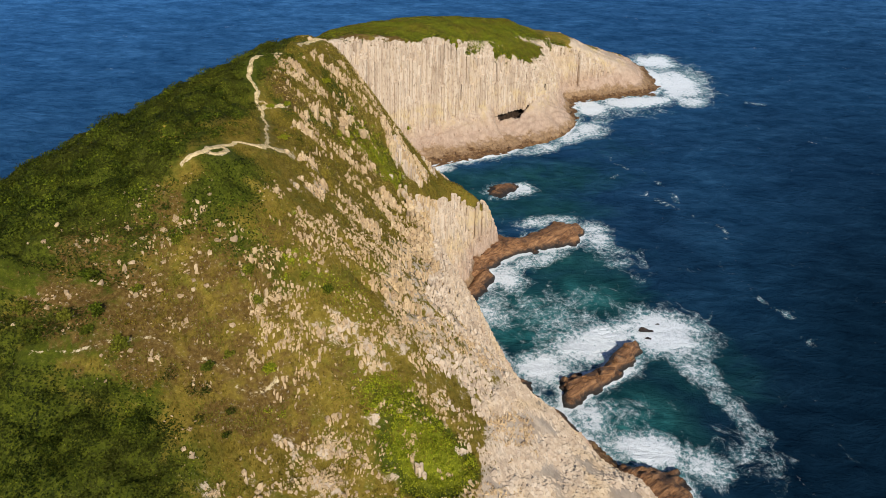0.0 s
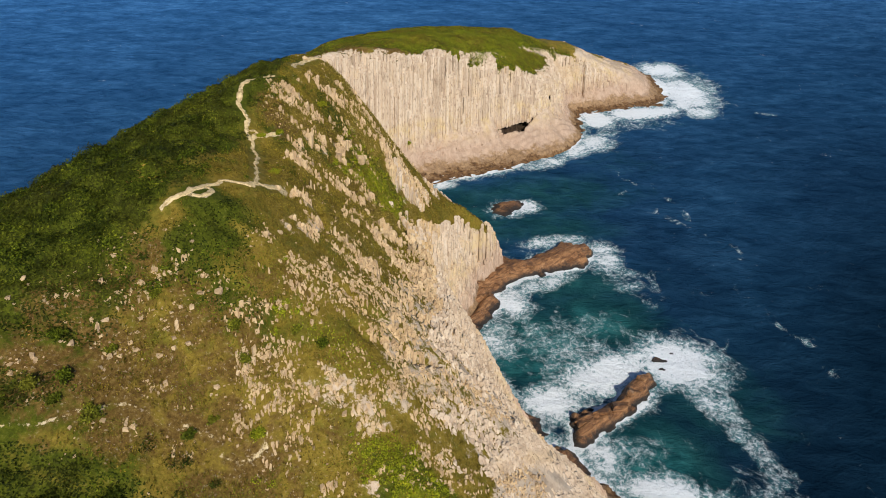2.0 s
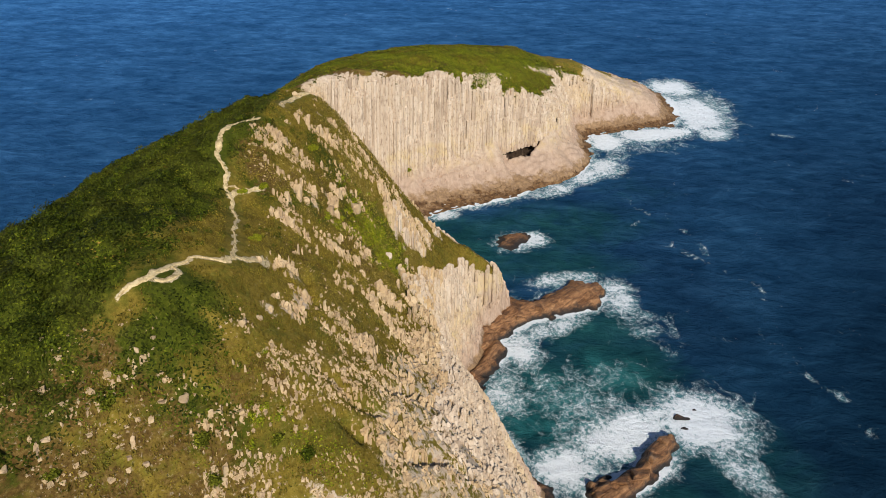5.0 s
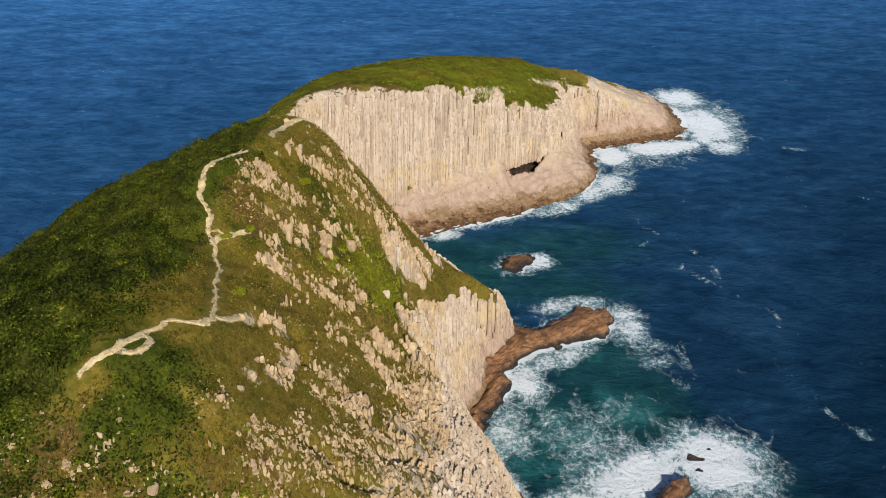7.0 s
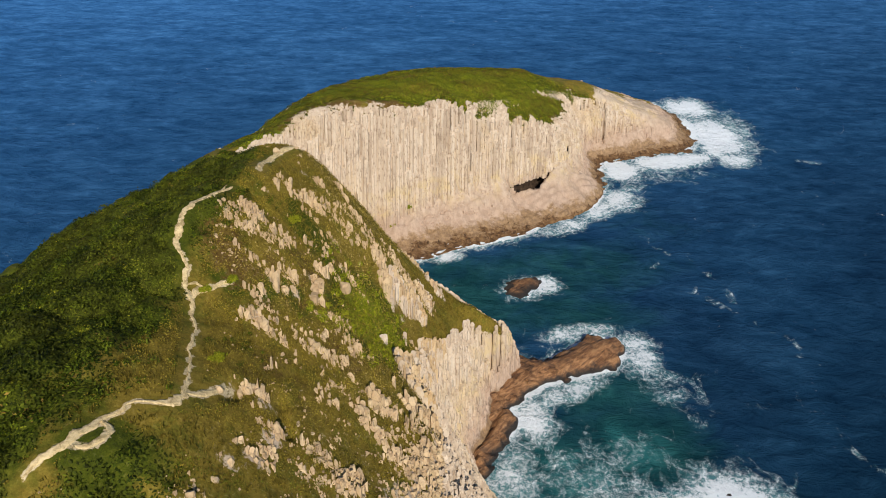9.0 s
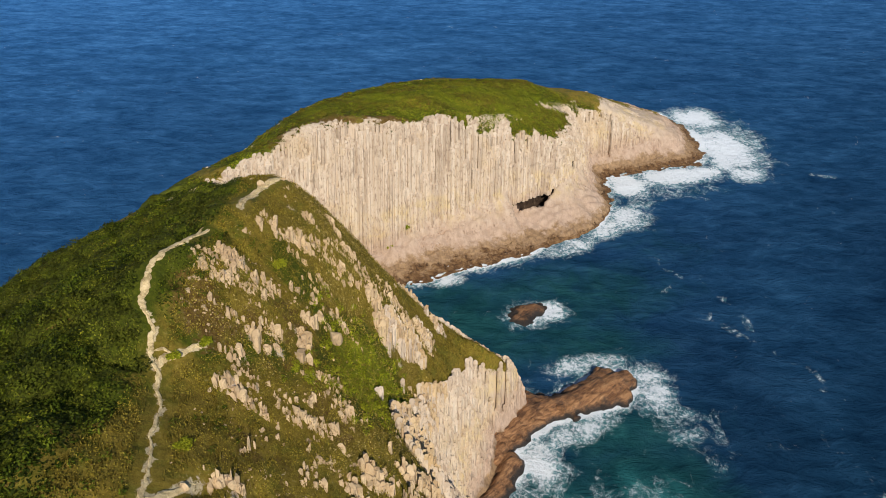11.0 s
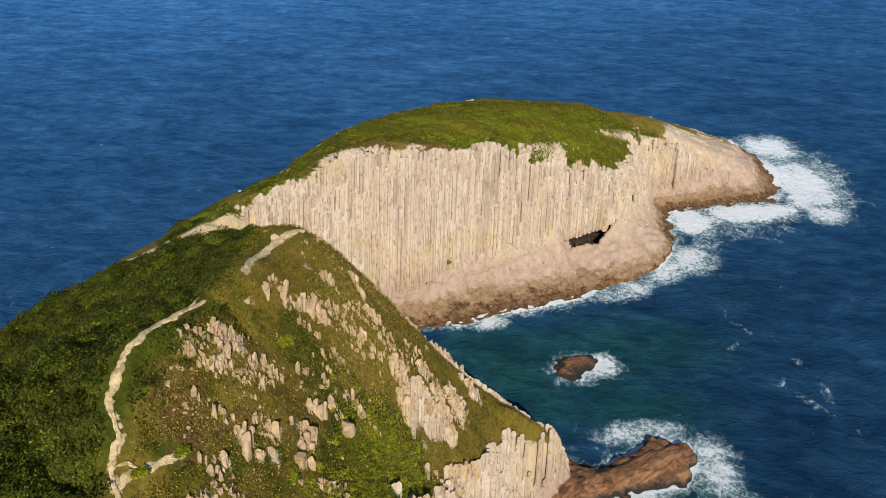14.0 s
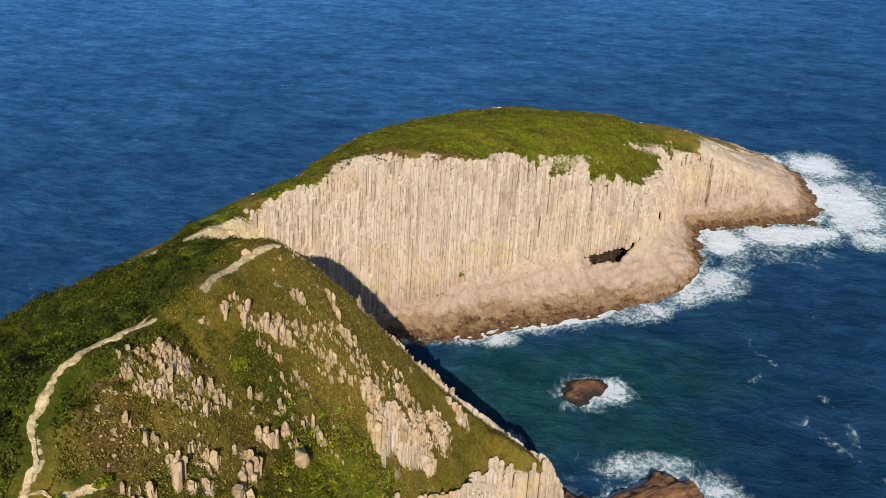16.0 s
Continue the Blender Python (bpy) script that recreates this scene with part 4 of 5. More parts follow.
make_sea_rock("shore_rock", CORNER_ROCK, 2.2, 1.2, "dark brown shore rock joined to the cliff foot")
make_sea_rock("shore_rock", ROOT_ROCK, 2.5, 1.6, "rust-brown wave-cut rock along the cliff foot")
make_sea_rock("shore_rock", FOOT_ROCK, 1.6, 1.2, "dark brown shore rock joined to the cliff foot")

add_ledges(spit, [(13, 141.6, 2.2, 1.3), (17.5, 145.2, 2.2, 1.5), (22.5, 148.2, 2.3, 1.4), (9.5, 140, 2.2, 1.2)], 5)
add_ledges(surge, [(24, 96.5, 2.2, 1.3), (27.5, 98.8, 2.4, 1.7), (31.5, 101, 2.5, 1.8), (35, 104.5, 2.5, 1.9), (37.4, 108.4, 2.3, 1.4)], 6)

# ---------------------------------------------------------------- the sea
FOAM_SPOTS = [
    (31, 111, 12, 6, 28, 1.12), (46, 115, 10, 8, -15, 1.18), (19, 102.5, 7, 5.5, 30, 1.1), (27, 89.5, 4, 5, 25, 0.95), (37, 83, 9, 4.2, -12, 1.15), (45, 80, 6, 4, -20, 0.9), (55, 93, 2.6, 10, 22, 0.62),
    (51, 104, 4, 6, 30, 0.8), (26, 117, 12, 5, 20, 0.6), (33, 92, 8, 4, 10, 0.5), (8, 120, 6, 8, 0, 0.8), (12, 133, 5, 7, 20, 0.95), (36, 152, 5, 7, 0, 0.92), (24, 158.5, 9, 3, 15, 0.9), (41, 143, 8, 5.5, -30, 0.5),
    (20, 141, 9, 3.4, 25, 0.85), (83, 262, 9, 17, 5, 1.2), (79, 286, 10, 9, 0, 1.15), (91, 266, 6, 18, 0, 0.72), (80, 252, 5, 6, 0, 1.1), (62, 242.5, 15, 5.4, 10, 1.25), (46, 236, 6.5, 8, 0, 1.2), (42, 217, 8, 6, 40, 1.0), (84, 245, 7, 6, 20, 1.0), (72, 245, 6, 4, 15, 1.1), (52, 238, 6, 4, 20, 1.0), (47, 224, 6, 6, 0, 0.6),
    (26, 202.5, 9, 3.2, 30, 0.95), (36, 211, 6, 4, 50, 1.0), (12, 195, 6, 1.6, 25, 0.6), (-6, 186.5, 4.5, 2.4, 20, 1.0), (13.5, 174.5, 6.5, 4.6, 10, 0.95), (18.5, 176, 3.6, 3.2, 0, 1.15), (0, 160, 4, 3, -40, 0.45), (90, 272, 9, 16, 0, 0.5), (60, 234, 14, 6, 10, 0.5), (24, 122, 16, 8, 10, 0.5),
    (55, 84, 6, 8, 20, 0.42), (83, 247, 7, 6, 0, 0.75)]
STREAKS = [
    [(49, 206), (47, 196), (50, 190), (46, 183)], [(60, 182), (62, 172), (63, 165)], [(66, 142), (70, 133), (74, 122), (77, 112)], [(57, 96), (58, 88), (60, 80)], [(44, 133), (46, 140), (42, 147)],
    [(85, 250), (98, 246), (110, 243)], [(54, 176), (60, 168), (70, 158), (74, 150)]]
SHOAL_SPOTS = [(16, 118, 16, 14, 0, 1.05), (30, 128, 16, 12, 0, 0.92), (36, 88, 12, 14, 20, 1.0), (28, 140, 14, 10, 0, 0.85), (40, 142, 14, 10, 0, 0.2), (45, 228, 12, 10, 0, 0.35),
               (60, 236, 16, 8, 0, 0.4), (85, 270, 14, 24, 0, 0.5), (50, 105, 14, 14, 0, 0.6), (0, 172, 20, 14, -35, 0.82), (20, 181, 30, 14, 15, 0.7), (22, 165, 20, 9, 0, 0.74), (48, 205, 14, 14, 0, 0.35), (-130, 150, 40, 90, 0, 0.2)]


def axis(low, high, fine_low, fine_high, pitch):
    """Even steps in the middle, growing to the horizon on both sides."""
    mid = np.arange(fine_low, fine_high + 0.01, pitch)
    grow = pitch * np.cumsum(1.22 ** np.arange(1, 60))
    left, right = fine_low - grow, fine_high + grow
    return np.concatenate([[low], left[left > low][::-1], mid, right[right < high], [high]])


def make_sea_sheet():
    xs, ys = axis(-2600, 2600, -30, 125, 1.1), axis(-1500, 4200, 55, 320, 1.1)
    x, y = [a.ravel() for a in np.meshgrid(xs, ys)]
    shore = -ring_distance(x, y, COAST[:, :2])
    for ring in SEA_ROCKS:
        shore = np.minimum(shore, -ring_distance(x, y, np.array(ring, float)))
    exposed = step(ripple(x, y, 9, 2.0), -0.6, 0.5) * 0.35 + 0.35
    calm = np.exp(-(((x + 8) / 22) ** 2 + ((y - 172) / 12) ** 2) * 0.8)
    foam = 1.9 * exposed * np.exp(-np.maximum(shore, 0) / 1.7) * (1 - 0.75 * calm) * step(x, -60, -20)
    foam = np.maximum(foam, fields(x, y, FOAM_SPOTS))
    for line in STREAKS:
        foam = np.maximum(foam, 0.48 * step(ripple(x, y, 5, 1.0), -1.0, 0.2) * np.exp(-(line_distance(x + 2.2 * ripple(x, y, 4, 2.0), y, line) / 1.1) ** 2))
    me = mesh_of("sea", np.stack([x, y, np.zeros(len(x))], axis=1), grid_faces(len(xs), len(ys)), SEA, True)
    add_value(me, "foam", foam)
    # how much painted sky reflection and haze the water carries, growing northward
    add_value(me, "far_sheen", step(y - 0.45 * x + 14 * ripple(x, y, 40, 1.0), 60, 700) ** 0.7)
    add_value(me, "deep", 0.75 * step(x - 0.3 * (y - 80) + 5 * ripple(x, y, 22, 3.0), 46, 84) * step(260 - y, 0, 110))
    add_value(me, "shoal", np.maximum(fields(x, y, SHOAL_SPOTS), 0.5 * np.exp(-np.maximum(shore, 0) / 5) * step(x, -60, -20)))
    return tagged(new("sea", me), "deep blue ocean with white surf along the rocks", "sea", kind="structure")


make_sea_sheet()

# ---------------------------------------------------------------- footpaths
def make_trail_strip(line, label):
    """A trodden strip draped on the ground, with a ragged edge and an uneven width."""
    p = np.array([(*q, 1.2)[:3] for q in line], float)
    t = np.concatenate([[0], np.cumsum(np.hypot(*np.diff(p[:, :2], axis=0).T))])
    s = np.arange(0, t[-1], 0.12)
    c = np.stack([np.interp(s, t, p[:, k]) for k in (0, 1, 2)], axis=1)
    for _ in range(12):
        c[1:-1] = (c[:-2] + 2 * c[1:-1] + c[2:]) / 4
    c, wide = c[:, :2], c[:, 2]
    side = np.gradient(c, axis=0)
    side = np.stack([-side[:, 1], side[:, 0]], axis=1) / (np.linalg.norm(side, axis=1)[:, None] + 1e-9)
    rng = np.random.default_rng(len(line))
    ends = step(np.minimum(s, t[-1] - s), -0.2, 1.0)
    half = [wide * 0.66 * ends * (0.85 + 0.6 * ripple(s, s * 0 + k * 7, 0.9, k) + 0.4 * ripple(s, s * 0 + k, 0.4, 3 + k) + 0.08 * rng.standard_normal(len(s))).clip(0.2) for k in (1, 2)]
    cols = []
    for a in (-1.12, -1, -0.5, 0, 0.5, 1, 1.12):
        q = c + side * (a * (half[0] if a < 0 else half[1]))[:, None]
        q += side * (0.12 * ripple(s, s, 0.5, 9) + 0.15 * ripple(s, s, 1.6, 5))[:, None]
        cols.append(np.column_stack([q, sample(SOIL_Z, q[:, 0], q[:, 1]) + (-0.12 if abs(a) > 1 else 0.13)]))
    v = np.stack(cols, axis=1).reshape(-1, 3)
    return tagged(new("footpath", mesh_of("footpath", v, grid_faces(7, len(s)), TRAIL, True)), label, "footpath", kind="structure")


make_trail_strip(TRAIL_MAIN, "pale trodden earth footpath along the grassy crest")
make_trail_strip(TRAIL_LOOP, "pale trodden loop round a tuft of grass")
make_trail_strip(TRAIL_LINK, "short pale link beside the fork of the path")
make_trail_strip(TRAIL_TOP, "pale stony footpath over the top of the crest")
make_trail_strip(TRAIL_SPUR, "narrow pale spur beside the end of the path")
make_trail_strip(TRAIL_FORK, "short pale side path through the turf")
make_trail_strip(TRAIL_SIDE, "short pale side path towards the rocks")
make_trail_strip(TRAIL_FAR, "bare pale earth strip along the far ridge")

# ---------------------------------------------------------------- rock columns
LEAN = 0.36          # the columns lean back to the north by this much for each metre of height


def column_tops(x0, x1, y0, y1, pitch, seed):
    """A jittered honeycomb of column axes and the height at which each leaves the ground."""
    rng = np.random.default_rng(seed)
    nx, ny = int((x1 - x0) / pitch), int((y1 - y0) / (pitch * 0.866))
    i, j = np.meshgrid(np.arange(nx), np.arange(ny))
    u = x0 + (i + 0.5 * (j % 2)) * pitch + rng.uniform(-0.16, 0.16, i.shape) * pitch
    v = y0 + j * pitch * 0.866 + rng.uniform(-0.16, 0.16, i.shape) * pitch
    top = np.full(u.shape, -1.0)
    alive = sample(LAND_Z, u.ravel(), v.ravel()).reshape(u.shape) > 0.3
    before = np.where(alive, sample(LAND_Z, u.ravel(), v.ravel()).reshape(u.shape), 0)
    for z in np.arange(0.5, 66, 0.5):
        h = sample(LAND_Z, u.ravel(), (v + LEAN * z).ravel()).reshape(u.shape) - z
        out = alive & (h <= 0)
        top = np.where(out, z - 0.5 * (-h) / np.maximum(before - h, 1e-6), top)
        alive &= ~out
        before = h
    return u, v, top, rng


def column_ring(k, rng, rag):
    a = (np.arange(6) + rng.uniform(-0.3, 0.3, 6) * rag) * math.pi / 3 + k
    return np.stack([np.cos(a), np.sin(a)], axis=1) * rng.uniform(1 - 0.22 * rag, 1 + 0.18 * rag, (6, 1))


def one_column(u, v, low, high, r, rng, rag=1.0):
    """A six-sided column with a cross joint and a worn, tilted head."""
    ring = column_ring(rng.uniform(0, 1), rng, rag)
    if rag > 0.9:
        turn, thin = rng.uniform(0, 3.14), rng.uniform(0.65, 1.0)
        way = np.array([math.cos(turn), math.sin(turn)])
        ring = ring - np.outer(ring @ way, way) * (1 - thin)
    tilt = rng.normal((0.05, 0.42), 0.05 + 0.13 * rag)
    rows, shift = [], np.zeros(2)
    for share, size in ((0, 1.0), (rng.uniform(0.3, 0.7), 1.0), (None, 1.0 - 0.06 * rag), (1.0, rng.uniform(0.90 - 0.12 * rag, 0.95))):
        z = low + (high - low) * share if share is not None else high - min(0.10 + 0.05 * rag, 0.3 * (high - low))
        shift = shift + rng.normal(0, 0.02 + 0.05 * rag, 2)
        c = np.array([u, v + LEAN * z]) + shift
        xy = c + ring * (r * size)
        zz = z + (rng.normal(0, 0.10, 6) * rag * (share in (None, 1.0))) + (ring @ tilt) * r * (1 if share in (None, 1.0) else 0)
        rows.append(np.column_stack([xy, zz]))
    return np.concatenate(rows)


COLUMN_FACES = [(6 * a + b, 6 * a + (b + 1) % 6, 6 * a + 6 + (b + 1) % 6, 6 * a + 6 + b) for a in range(3) for b in range(6)] + [tuple(range(18, 24))]


def ledge_height(x, y, wide, deep):
    """A random height shared by the heads of each small block of rock, -1 to 1."""
    i = np.floor(x / wide + 0.45 * ripple(x, y, 1.3, 2.0))
    j = np.floor(y / deep + 0.45 * ripple(x, y, 1.1, 5.0) + 0.37 * i)
    h = np.sin(i * 12.9898 + j * 78.233) * 43758.5453
    return 2 * (h - np.floor(h)) - 1


def columns_in(x0, x1, y0, y1, pitch, seed, bare, proud, loose, gone=0.0, swell=0.0, fat=(0.52, 0.80), foot=False, blocky=0.0, slab=False):
    """Columns where the rock is bare. bare: how much rock a place needs. proud: how far heads stand up at random. loose: the share of heads broken off low."""
    u, v, top, rng = column_tops(x0, x1, y0, y1, pitch, seed)
    pad = np.pad(np.where(top < 0, 99, top), 1, mode="edge")
    near = np.min([pad[1 + a:pad.shape[0] - 1 + a, 1 + b:pad.shape[1] - 1 + b] for a in (-1, 0, 1) for b in (-1, 0, 1)], axis=0)
    out = []
    y = v + LEAN * np.maximum(top, 0)
    gap, inland = sample(LAND_GAP, u.ravel(), y.ravel()).reshape(u.shape), sample(LAND_IN, u.ravel(), y.ravel()).reshape(u.shape)
    rock = rockiness(u.ravel(), y.ravel(), gap.ravel()).reshape(u.shape)
    along, inward, floor = cave_place(u, v + LEAN * 8)
    in_cave = (along > -0.03) & (along < 1.02) & (inward > cave_lip(along) - 0.4) & (inward < cave_lip(along) + 7 - 3 * along)
    rock = rock + (0.30 * ripple(u, y, 1.9, 2.0) + 0.14 * ripple(u, y, 0.7, 5.0)) * np.where(rock > 0.9, 1.0, 1.5)
    ok = (top > 3.5) & (rock > bare) & (cracked(u.ravel(), y.ravel()).reshape(u.shape) > 0.5)
    if foot:
        ok &= inland > 0.7 * blend_coast(u.ravel(), y.ravel())[:, 0].reshape(u.shape)
    ok &= (ring_distance(u.ravel(), y.ravel(), SMOOTH_RING).reshape(u.shape) > 0.8 * ripple(u, y, 1.4, 3.0)) == slab
    block = blocky * (ledge_height(u, y, 0.8, 5.0) if slab else ledge_height(u, y, 1.7, 1.3))
    for k in zip(*np.nonzero(ok)):
        t = top[k]
        if rng.random() < gone:
            continue
        head = t + block[k] + rng.uniform(*proud) + 0.35 * float(ripple(u[k], y[k], 2.4, 8.0)) + swell * max(0.0, min(rock[k] - bare, 0.45)) - (rng.uniform(0.4, 2.5) if rng.random() < loose else 0)
        low = max(min(near[k], t - 0.6) - 1.6, -1)
        if in_cave[k]:
            low = max(-1.0, floor[k] + np.interp(along[k], (0, 0.2, 0.4, 0.6, 0.8, 1), (1.4, 0.3, -1.0, 0.2, 1.0, 0.0)) + rng.uniform(-0.25, 0.25))
            if head < low + 0.6:
                continue
        if abs(u[k] - GULLY[0][0]) < 0.6 and GULLY[0][1] - 2 < y[k] < GULLY[1][1]:
            continue
        if head - low > 0.7:
            out.append((u[k], v[k], low, head, pitch * rng.uniform(*fat)))
    return out, rng


def joined_columns(name, sites, rng, parent, label, rag=1.0, material=None):
    verts, faces = [], []
    for n, s in enumerate(sites):
        verts.append(one_column(*s, rng, rag))
        faces += [tuple(24 * n + q for q in f) for f in COLUMN_FACES]
    ob = new(name, mesh_of(name, np.concatenate(verts), faces, material or COLUMN_STONE))
    ob.parent = parent
    return tagged(ob, label, kind="stuff")


CLIFF, cliff_rng = columns_in(-66, 80, 172, 290, 0.70, 11, 0.55, (-0.75, -0.2), 0.06, 0.0, 0.0, (0.66, 0.86), True)
joined_columns("cliff_columns", CLIFF, cliff_rng, headland, "tall pale tan rock columns side by side", 0.25)
HEAD, head_rng = columns_in(-13, 14, 94, 158, 0.56, 12, 0.5, (-0.18, 0.08), 0.05, 0.0, 0.0, (0.62, 0.92))
joined_columns("point_columns", HEAD, head_rng, headland, "pale tan rock columns on the sea cliff", 0.3)
SLOPE, slope_rng = columns_in(-28, 34, 12, 92, 0.52, 13, 0.61, (-0.36, 0.08), 0.08, 0.12, 0.15, (0.40, 0.82), False, 0.25)
joined_columns("slope_columns", [(u, v, low, high - 0.14, r * 0.9) for u, v, low, high, r in SLOPE if u < -3], slope_rng, headland, "broken column heads among dry grass", 1.0, WORN_STONE)
joined_columns("slope_columns", [s for s in SLOPE if s[0] >= -3], slope_rng, headland, "pale broken column heads on the bare slope", 0.9)
SLAB, slab_rng = columns_in(3, 42, 30, 84, 0.46, 15, 0.3, (-0.12, 0.04), 0.02, 0.0, 0.0, (0.6, 0.95), False, 0.14, True)
joined_columns("slab_columns", SLAB, slab_rng, headland, "smooth pale fluted rock face above the surf", 0.3)
CREST, crest_rng = columns_in(-31, -4, 76, 145, 0.58, 14, 0.54, (-0.5, 0.5), 0.15, 0.12, 1.3, (0.45, 0.95), False, 0.4)

# ---------------------------------------------------------------- plants
def leaf_mass(name, spots, size, leaves, material, seed, label, flat=0.75):
    """Low clumps of many small leaves. spots: rows of x, y, radius, height."""
    rng = np.random.default_rng(seed)
    n = len(spots)
    way = rng.normal(0, 1, (n, leaves, 3))
    way[..., 2] = np.abs(way[..., 2]) * 0.9
    way /= np.linalg.norm(way, axis=2)[..., None]
    base = np.column_stack([spots[:, 0], spots[:, 1], sample(SOIL_Z, spots[:, 0], spots[:, 1])])
    c = base[:, None] + way * (spots[:, None, 2:3] * rng.uniform(0.55, 1.08, (n, leaves, 1))) * np.array([1, 1, flat]) 
    c[..., 2] += spots[:, None, 3] * 0.25 - 0.1
    a = rng.normal(0, 1, (n, leaves, 3)) + way * 0.2
    a -= way * (a * way).sum(axis=2)[..., None] * 0.6
    a /= np.linalg.norm(a, axis=2)[..., None]
    b = np.cross(a, way + 0.35 * rng.normal(0, 1, way.shape))
    b /= np.linalg.norm(b, axis=2)[..., None] + 1e-9
    r = size * rng.uniform(0.55, 1.25, (n, leaves, 1))
    quad = np.stack([c - a * r, c - b * r * 0.45, c + a * r * 1.1, c + b * r * 0.45], axis=2).reshape(-1, 3)
    me = mesh_of(name, quad, np.arange(len(quad)).reshape(-1, 4), material)
    return tagged(new(name, me), label, "shrubs", kind="stuff")


def scatter(x0, x1, y0, y1, per_area, seed, mask):
    rng = np.random.default_rng(seed)
    n = int((x1 - x0) * (y1 - y0) * per_area)
    x, y = rng.uniform(x0, x1, n), rng.uniform(y0, y1, n)
    ok = mask(x, y) > rng.uniform(0.15, 0.85, n)
    return x[ok], y[ok], rng


def turf_mask(x, y):
    rock, z = sample(ROCK_TABLE, x, y), sample(LAND_Z, x, y)
    return step(0.75 - rock - 0.3 * ripple(x, y, 1.9, 2.0), 0, 0.3) * trail_clear(x, y) * step(z, 5, 9)


def scrub_mask(x, y):
    return fields(x, y, LUSH_SPOTS) * turf_mask(x, y) + 0.35 * ripple(x, y, 5, 3.0) * turf_mask(x, y)


def make_scrub(name, area, per_area, seed, radius, size, leaves, material, label, mask=scrub_mask):
    x, y, rng = scatter(*area, per_area, seed, mask)
    r = rng.uniform(*radius, len(x))
    return leaf_mass(name, np.column_stack([x, y, r, r]), size, leaves, material, seed + 1, label)


def leaf_sheet(area, per_area, seed, mask, size, material, label, plants=0.0, loose=0.5):
    """Leaves spread over the tops of packed bushes, facing roughly outward."""
    x, y, rng = scatter(*area, per_area, seed, mask)
    n, e = len(x), 0.3
    z = sample(SOIL_Z, x, y)
    up = np.column_stack([-(sample(SOIL_Z, x + e, y) - sample(SOIL_Z, x - e, y)) / (2 * e), -(sample(SOIL_Z, x, y + e) - sample(SOIL_Z, x, y - e)) / (2 * e), np.ones(n)])
    up /= np.linalg.norm(up, axis=1)[:, None]
    c = np.column_stack([x, y, z]) + up * rng.uniform(-0.05, 0.28, (n, 1))
    up = up + rng.normal(0, loose, (n, 3))
    a = np.cross(up, rng.normal(0, 1, (n, 3)))
    a /= np.linalg.norm(a, axis=1)[:, None] + 1e-9
    b = np.cross(up, a)
    b /= np.linalg.norm(b, axis=1)[:, None] + 1e-9
    r = size * rng.uniform(0.5, 1.3, (n, 1))
    quad = np.stack([c - a * r, c - b * r * 0.5, c + a * r, c + b * r * 0.5], axis=1).reshape(-1, 3)
    me = mesh_of("scrub", quad, np.arange(4 * n).reshape(-1, 4), material)
    if plants:
        add_value(me, "plant", np.repeat(0.05 + 0.95 * (plants * domes(x, y, 3.3, 5, True) + (1 - plants) * domes(x + 7, y, 1.6, 6, True)), 4))
    return tagged(new("scrub", me), label, "shrubs", kind="stuff")


def thick_mask(x, y):
    bare = fields(x, y, [(-38, 197.5, 11, 3.4, 22, 1.0), (-21, 205.5, 9, 2.4, 25, 0.9)]) + 0.4 * ripple(x, y, 1.8, 3.0)
    return sample(THICK_TABLE, x, y) * turf_mask(x, y) * (1 - step(bare, 0.3, 0.75))


def open_mask(x, y):
    """Turf without the thick scrub."""
    return turf_mask(x, y) * (1 - step(sample(THICK_TABLE, x, y), 0.25, 0.6))


def brow_mask(x, y):
    """The fringe where turf hangs over the edge of the far cliff."""
    gap = sample(LAND_GAP, x, y)
    return step(gap, -4.5, -2.5) * step(1.8 - gap, 0, 1.5) * (0.45 + 0.55 * ripple(x, y, 2.2, 4.0) + 0.3 * ripple(x, y, 0.8, 1.0)) * step(44 - x, 0, 6) * trail_clear(x, y)


leaf_sheet((-70, -20, 62, 180), 26, 21, thick_mask, 0.17, SCRUB, "dense green leaves over the packed scrub", 0.65, 0.3)
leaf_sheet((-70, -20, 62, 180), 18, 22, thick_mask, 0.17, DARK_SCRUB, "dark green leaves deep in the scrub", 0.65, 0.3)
# extra dark leaves put the shade of flank and thicket into the colour
leaf_sheet((-70, -33, 58, 112), 30, 34, thick_mask, 0.17, DARK_SCRUB, "leaves coloured dark for the shade on the flank", 0.65, 0.3)
leaf_sheet((-56, -17, 30, 55), 34, 24, thick_mask, 0.15, DARK_SCRUB, "leaves coloured dark for the shadows in the thicket on the slope", 0.65, 0.3)
leaf_sheet((-56, -17, 30, 55), 9, 26, thick_mask, 0.15, SCRUB, "green leaves over the thicket on the slope", 0.65, 0.3)
leaf_sheet((-64, 34, 182, 270), 16, 28, thick_mask, 0.2, BRIGHT_SCRUB, "yellow-green leaves over the far cap", 0.0, 0.25)
leaf_sheet((-64, 34, 182, 270), 10, 20, thick_mask, 0.2, SCRUB, "green leaves over the far cap", 0.0, 0.25)
leaf_sheet((-50, 8, 38, 150), 17, 61, lambda x, y: open_mask(x, y) * (0.55 + 0.4 * ripple(x, y, 1.7, 3.0)), 0.11, TURF, "low olive turf and herbs over the slope")
leaf_sheet((-50, 0, 38, 140), 20, 63, lambda x, y: open_mask(x, y) * (0.4 + fields(x, y, SOIL_SPOTS)) * (0.5 + 0.5 * ripple(x, y, 1.3, 7.0)), 0.10, HEATH, "brown heath and dead stalks over the dry slope")
